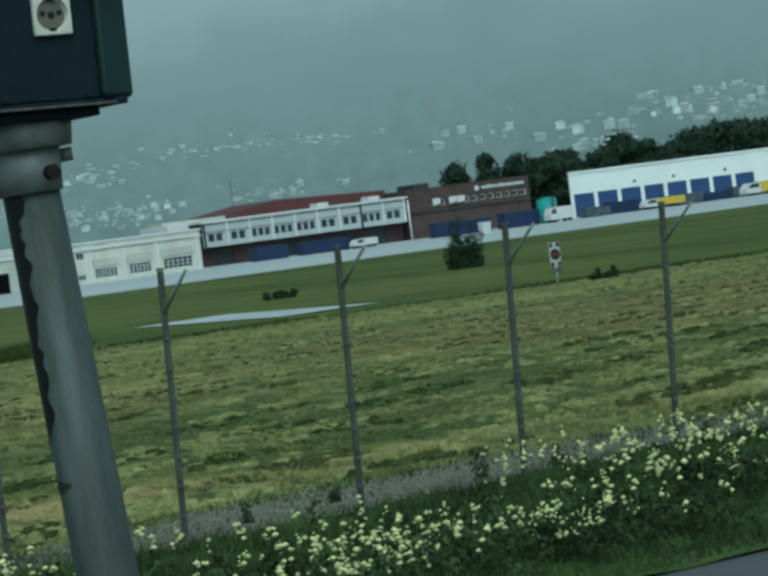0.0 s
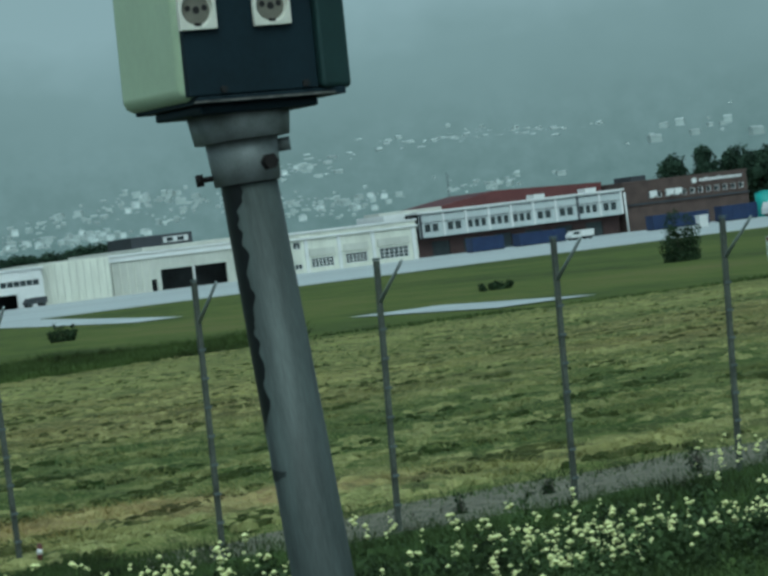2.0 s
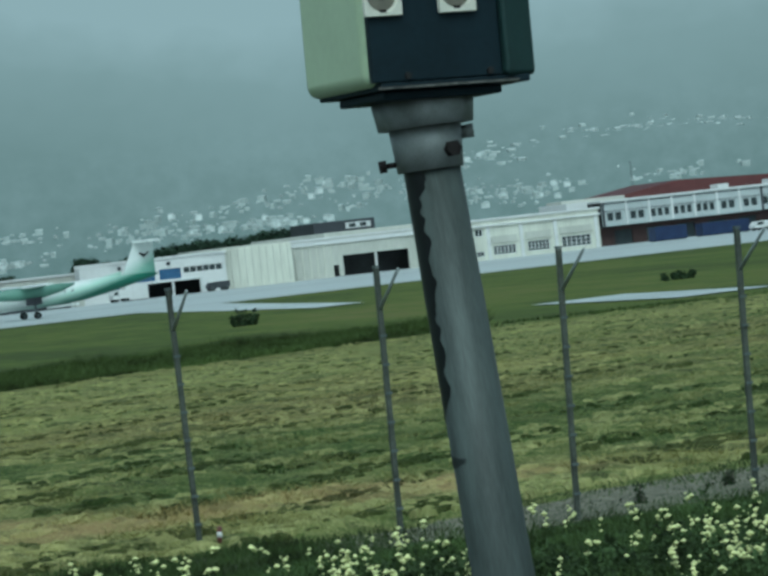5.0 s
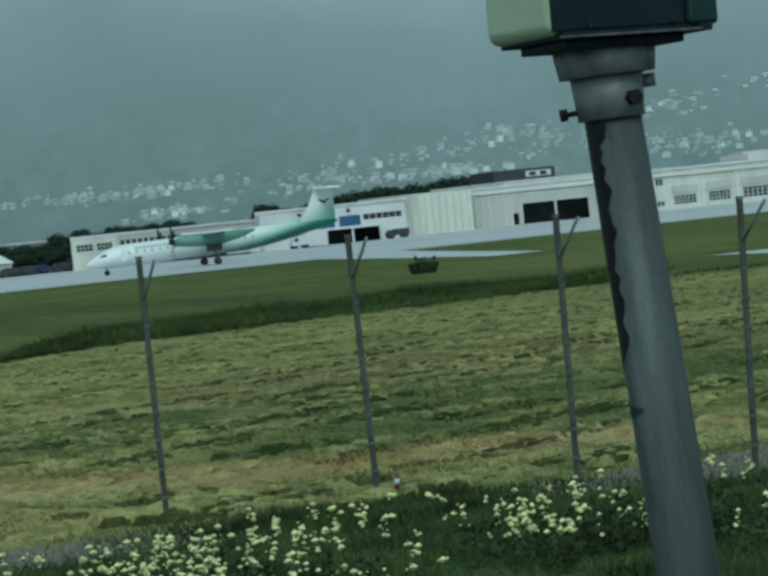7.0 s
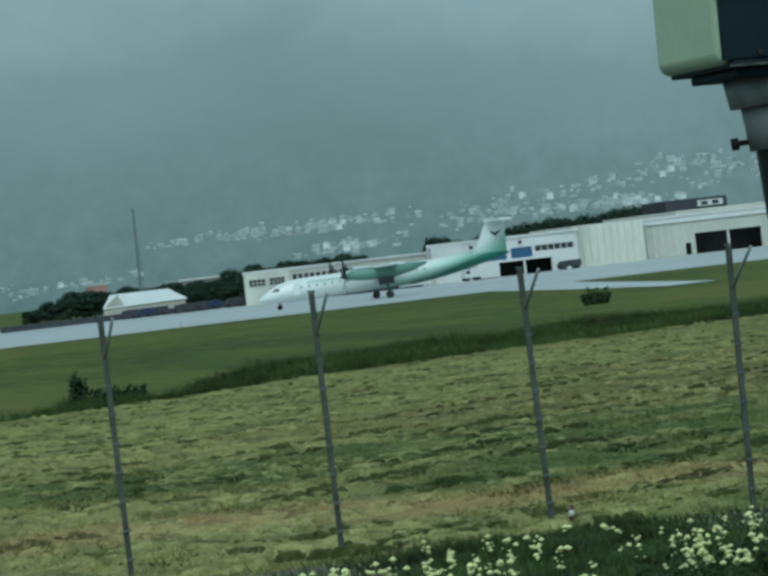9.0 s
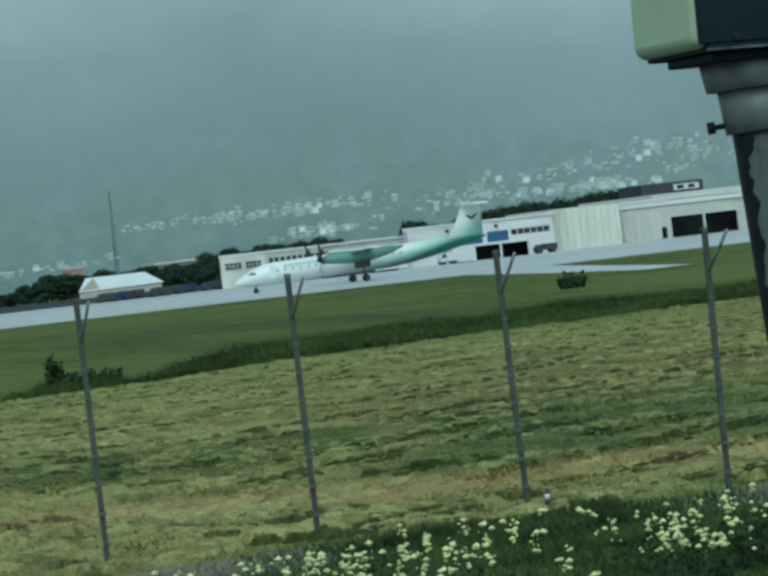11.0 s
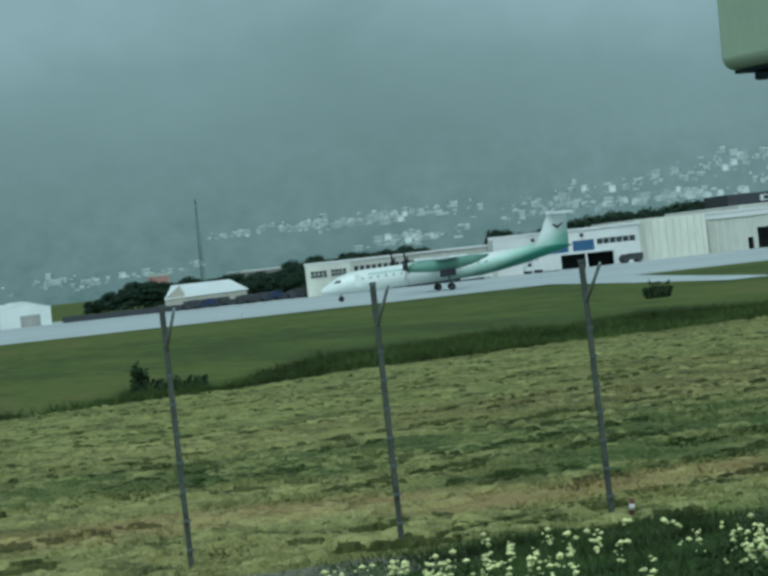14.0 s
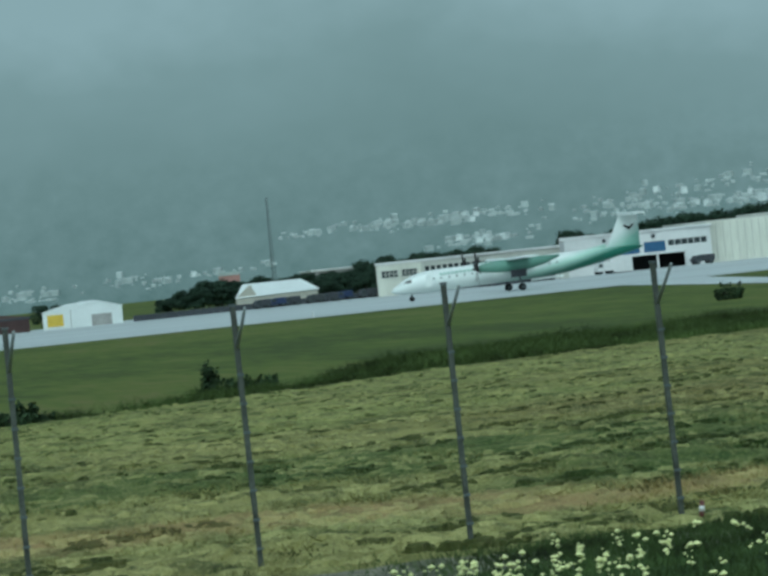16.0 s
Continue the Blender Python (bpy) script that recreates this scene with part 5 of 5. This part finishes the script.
def windrow(x, y):
    """How far a place lies across the rows, which run aslant to the fence."""
    bend = np.array([noise.noise((float(p) * 0.05, float(q) * 0.03, 5.0)) for p, q in zip(x, y)])
    return (y - 0.62 * x) * 0.85 + bend * 1.5


def hay(r, n):
    x, y = meadow_points(r, n)
    # gathered into broken windrows
    row = windrow(x, y)
    thick = np.array([noise.noise((float(p) * 0.5, float(q) * 0.35, 0.0)) for p, q in zip(x, y)])
    keep = (np.mod(row, 2.4) < 1.0) & (thick > -0.02) | (thick > 0.34)
    return x[keep], y[keep]


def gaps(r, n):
    """Stubble along the near foot of the windrows, dark in place of their shadow."""
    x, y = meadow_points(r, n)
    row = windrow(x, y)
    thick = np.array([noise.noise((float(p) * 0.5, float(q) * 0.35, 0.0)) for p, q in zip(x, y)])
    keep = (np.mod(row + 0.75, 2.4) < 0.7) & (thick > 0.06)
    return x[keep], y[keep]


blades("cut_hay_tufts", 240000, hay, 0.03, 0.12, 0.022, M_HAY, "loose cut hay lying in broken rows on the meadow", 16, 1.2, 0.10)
blades("meadow_stubble", 170000, gaps, 0.02, 0.06, 0.035, M_STUBBLESHADE, "dark green stubble between the rows of hay, standing in for their shadow", 15, 0.8, 0.07)


def clumps(name, n, keep, size, tall, material, label, seed):
    """Ragged low heaps of cut grass: a rim, an uneven ring and a crest each."""
    r = np.random.default_rng(seed)
    x, y = keep(*meadow_points(r, n, 0.6))
    n, k = len(x), 7
    g = np.array([land(float(q)) for q in y]) + 0.07
    w, dp, h = size * r.uniform(0.35, 1.35, n), size * r.uniform(0.3, 0.8, n), tall * r.uniform(0.35, 1.25, n)
    a = np.arange(k) * math.tau / k
    rows = []
    for grow, up in ((1.0, -0.2), (0.72, 0.7)):
        rad = grow * r.uniform(0.7, 1.3, (n, k))
        rows.append(np.stack([x[:, None] + w[:, None] * rad * np.cos(a), y[:, None] + dp[:, None] * rad * np.sin(a), g[:, None] + h[:, None] * up * r.uniform(0.6, 1.4, (n, k))], 2))
    crest = np.stack([x + r.normal(0, 0.15, n) * w, y, g + h], 1)[:, None, :]
    v = np.concatenate([rows[0], rows[1], crest], 1).reshape(-1, 3)
    one = [(i, (i + 1) % k, k + (i + 1) % k, k + i) for i in range(k)] + [(k + i, k + (i + 1) % k, 2 * k) for i in range(k)]
    m = 2 * k + 1
    tagged(raw(name, v.tolist(), [tuple(m * j + c for c in f) for j in range(n) for f in one], material), label, "grass", kind="stuff")


def along_rows(x, y):
    row = windrow(x, y)
    thick = np.array([noise.noise((float(p) * 0.28, float(q) * 0.22, 0.0)) for p, q in zip(x, y)])
    ok = ((np.mod(row, 2.4) < 1.15) & (thick > -0.12)) | (thick > 0.3)
    return x[ok], y[ok]


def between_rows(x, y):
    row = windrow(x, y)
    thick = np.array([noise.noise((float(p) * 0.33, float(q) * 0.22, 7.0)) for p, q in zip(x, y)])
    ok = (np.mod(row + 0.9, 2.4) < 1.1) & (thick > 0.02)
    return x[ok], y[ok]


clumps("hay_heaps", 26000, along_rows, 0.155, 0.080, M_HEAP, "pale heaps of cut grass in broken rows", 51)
clumps("dark_tussocks", 30000, between_rows, 0.15, 0.080, M_STUBBLESHADE, "dark green tussocks between the rows of hay, darkened for shade", 52)


def flowers(name, seed, n, xy, hmin, hmax, label):
    r = np.random.default_rng(seed)
    x, y = xy(r, n)
    verts, faces, sv, sf = [], [], [], []
    octa = [(1, 0, 0), (-1, 0, 0), (0, 1, 0), (0, -1, 0), (0, 0, 1), (0, 0, -1)]
    of = [(0, 2, 4), (2, 1, 4), (1, 3, 4), (3, 0, 4), (2, 0, 5), (1, 2, 5), (3, 1, 5), (0, 3, 5)]
    for k in range(n):
        g = land(float(y[k])) + 0.04
        h = r.uniform(hmin, hmax)
        cx, cy, cz = x[k] + r.normal(0, 0.05), y[k] + r.normal(0, 0.05), g + h
        i = len(sv)
        sv += [(x[k] - 0.006, y[k], g), (x[k] + 0.006, y[k], g), (cx, cy, cz)]
        sf.append((i, i + 1, i + 2))
        for j in range(int(r.integers(2, 8))):
            px, py, pz = cx + r.normal(0, 0.022), cy + r.normal(0, 0.022), cz + r.normal(0, 0.034)
            q = 0.010 + 0.030 * r.uniform() ** 1.6
            b0 = len(verts)
            verts += [(px + a * q, py + b * q, pz + c * q * 0.7) for a, b, c in octa]
            faces += [(b0 + a, b0 + b, b0 + c) for a, b, c in of]
    tagged(raw(name, verts, faces, M_FLOWER), label, "flowers", kind="stuff")
    tagged(raw("flower_stems", sv, sf, M_BLADE), "thin green flower stems on the verge", "plants", kind="stuff")


def patch(cx, cy, sx, sy):
    def f(r, n):
        return r.normal(cx, sx, n), np.clip(r.normal(cy, sy, n), 23.2, 29.5)
    return f


def belt(r, n):
    """Clumps of plants in an uneven belt along the verge."""
    m = n // 5
    cx = r.uniform(3.5, 19.5, m)
    cy = np.interp(cx, (3.5, 4.5, 6, 7.5, 9, 10.6, 12, 14, 16, 18, 20), (22.9, 23.2, 23.9, 24.8, 25.1, 25.3, 24.6, 24.0, 24.2, 25.6, 26.8)) + r.normal(0, 0.75, m)
    thick = np.array([noise.noise((float(q) * 0.6, 3.0, 0.0)) for q in cx])
    cx, cy = cx[thick > -0.22], cy[thick > -0.22]
    k = r.integers(0, len(cx), n)
    x, y = cx[k] + r.normal(0, 0.16, n), cy[k] + r.normal(0, 0.25, n)
    return x, np.maximum(y, 22.2 + 0.06 * x)


def stray(r, n):
    x = r.uniform(3.5, 19, n)
    return x, np.maximum(r.normal(24.8, 1.1, n), 22.2 + 0.06 * x)


def herbs():
    """Broad-leaved plants standing among the flowers."""
    r = np.random.default_rng(61)
    x, y = belt(r, 700)
    cs = []
    for p, q in zip(x, y + r.normal(0.25, 0.5, len(x))):
        h = r.uniform(0.10, 0.42)
        cs += [(p + r.normal(0, 0.06), q + r.normal(0, 0.06), 1.2 + h * f, 0.09) for f in (0.25, 0.6, 0.95)]
    v, f = leaf_cloud(r, cs, 42000, 0.026)
    tagged(raw("verge_herbs", v, f, M_HERB), "dark leafy roadside plants between the cream flowers", "plants", kind="stuff")


herbs()
flowers("verge_flowers", 21, 330, belt, 0.18, 0.50, "cream meadow flowers along the roadside verge")
flowers("stray_flowers", 25, 90, stray, 0.25, 0.55, "single cream meadow flowers strewn over the verge")
flowers("dense_flowers", 22, 90, patch(18.6, 27.2, 0.8, 0.5), 0.35, 0.7, "dense stand of cream meadow flowers on the verge")
flowers("fence_flowers", 24, 50, patch(10.6, 27.2, 1.7, 0.8), 0.3, 0.6, "cream meadow flowers among the weeds by the fence")
flowers("dense_flowers_far", 23, 70, patch(7.4, 25.4, 0.8, 0.4), 0.35, 0.65, "stand of cream meadow flowers by the path")


# ---- houses on the mountainside ----
def house(w, d, h, wall, roof):
    t = thing("house", "wooden house on the hazy hillside, haze painted into its pale colours", "house", group="houses on the mountainside")
    part("wall", box(B(), -w / 2, w / 2, -d / 2, d / 2, -3, h), wall, t)
    bm = B()
    loft(bm, [[(x, -d / 2 - 0.3, h), (x, d / 2 + 0.3, h), (x, 0, h + d * 0.3)] for x in (-w / 2 - 0.3, w / 2 + 0.3)], True, False)
    part("roof", bm, roof, t)
    return t


# distance haze is mixed into these wall and roof colours
HW = [mat("hazed_wall_a", (0.72, 0.77, 0.76), 0.8, vary=0.08, scale=0.1), mat("hazed_wall_b", (0.44, 0.50, 0.49), 0.8, vary=0.1, scale=0.1), mat("hazed_wall_c", (0.38, 0.435, 0.425), 0.8, vary=0.1, scale=0.1)]
HR = [mat("hazed_roof_a", (0.40, 0.45, 0.44), 0.8, vary=0.1, scale=0.1), mat("hazed_roof_b", (0.48, 0.54, 0.53), 0.6, vary=0.1, scale=0.1)]
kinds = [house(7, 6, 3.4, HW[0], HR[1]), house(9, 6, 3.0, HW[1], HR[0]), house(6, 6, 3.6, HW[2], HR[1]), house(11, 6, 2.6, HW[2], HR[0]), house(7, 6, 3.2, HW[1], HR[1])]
used = [True] * 5
r3 = np.random.default_rng(31)
# clusters: azimuth and elevation in degrees from the car park, their spread and number
SITES = []
CLUSTERS = [(27.5, 1.58, 0.8, 0.10, 18), (25.0, 1.45, 0.6, 0.14, 14), (29.2, 1.55, 0.5, 0.05, 5), (25.3, 0.72, 0.7, 0.12, 12), (28.4, 0.8, 0.6, 0.08, 4), (35.0, 1.3, 0.9, 0.2, 12), (34.2, 0.88, 0.5, 0.06, 8),
            (36.4, 1.2, 0.5, 0.15, 8), (36.2, 1.6, 0.6, 0.1, 6), (22.4, 1.2, 0.6, 0.10, 9), (20.6, 1.0, 0.6, 0.08, 6), (19.0, 0.72, 0.6, 0.16, 16), (20.9, 0.66, 0.7, 0.06, 14), (16.4, 0.85, 0.5, 0.06, 9),
            (14.7, 0.83, 0.7, 0.06, 12), (13.1, 0.8, 0.25, 0.03, 3), (16.2, 0.42, 0.4, 0.07, 10), (11.5, 0.3, 0.6, 0.06, 5), (10.0, 0.28, 0.4, 0.08, 4), (8.3, 0.2, 0.5, 0.1, 5), (23.5, 0.95, 0.8, 0.15, 8), (32.5, 1.5, 0.8, 0.3, 4)]
for az, elv, sa, se, num in CLUSTERS:
    for j in range(int(num * (3.5 if az > 31 else 8.0 if az > 24 else 6.5))):
        a = radians(az + float(r3.normal(0, sa * 0.95)))
        e = max(0.12, elv + float(r3.normal(0, se * 0.8)))
        # where the ray at that elevation meets the slope
        rr = min((q for q in range(1950, 3600, 10)), key=lambda q: abs(EYE + q * math.tan(radians(e)) - slope_z(q) - 3))
        k = int(r3.integers(0, 5))
        q = pose(rr * math.sin(a), rr * math.cos(a), slope_z(rr) + 1.0, 0, 0, -math.degrees(a) + float(r3.uniform(-55, 55)))
        size = (1.35 if az > 31 else 1.0) * float(r3.choice((0.24, 0.30, 0.36, 0.46, 0.85)) * r3.uniform(0.7, 1.0)) * rr / 2700
        SITES.append((size, k, q @ Matrix.Diagonal((size * 0.95, size, size * 0.9, 1))))
# the larger houses stand alone, the smallest form one scatter
SITES.sort(key=lambda q: -q[0])
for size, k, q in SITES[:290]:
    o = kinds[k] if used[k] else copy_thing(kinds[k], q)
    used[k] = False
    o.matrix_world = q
verts, faces = [], []
for size, k, q in SITES[290:]:
    i = len(verts)
    w, h = (4.5, 7.0, 4.0, 9.0, 5.5)[k], (3.0, 2.4, 3.4, 1.8, 2.6)[k]
    verts += [tuple(q @ Vector(p)) for p in ((-w, -3, -3), (w, -3, -3), (w, 3, -3), (-w, 3, -3), (-w, -3, h), (w, -3, h), (w, 3, h), (-w, 3, h), (-w, 0, h + 1.8), (w, 0, h + 1.8))]
    faces += [tuple(i + c for c in f) for f in ((0, 1, 5, 4), (1, 2, 6, 9, 5), (2, 3, 7, 6), (3, 0, 4, 8, 7), (4, 5, 9, 8), (6, 7, 8, 9))]
# one pale tone with the haze already in it
M_FARHAZE = mat("hazed_small_walls", (0.45, 0.505, 0.495), 0.8, vary=0.14, scale=0.02)
tagged(raw("distant_houses", verts, faces, M_FARHAZE), "scatter of small houses far up the hillside, painted pale with haze", "houses", kind="stuff")
ph = thing("pink_house", "faded pink gabled house far behind the trees", "house", pose(311, 1500, 6.0, 0, 0, -12))
part("wall", box(B(), -5, 5, -4, 4, -6, 3), M_PINK, ph)
part("roof", prism(B(), [(-5.4, 3), (5.4, 3), (4.5, 4.6), (-4.5, 4.6)], -4.4, 4.4), HR[0], ph)
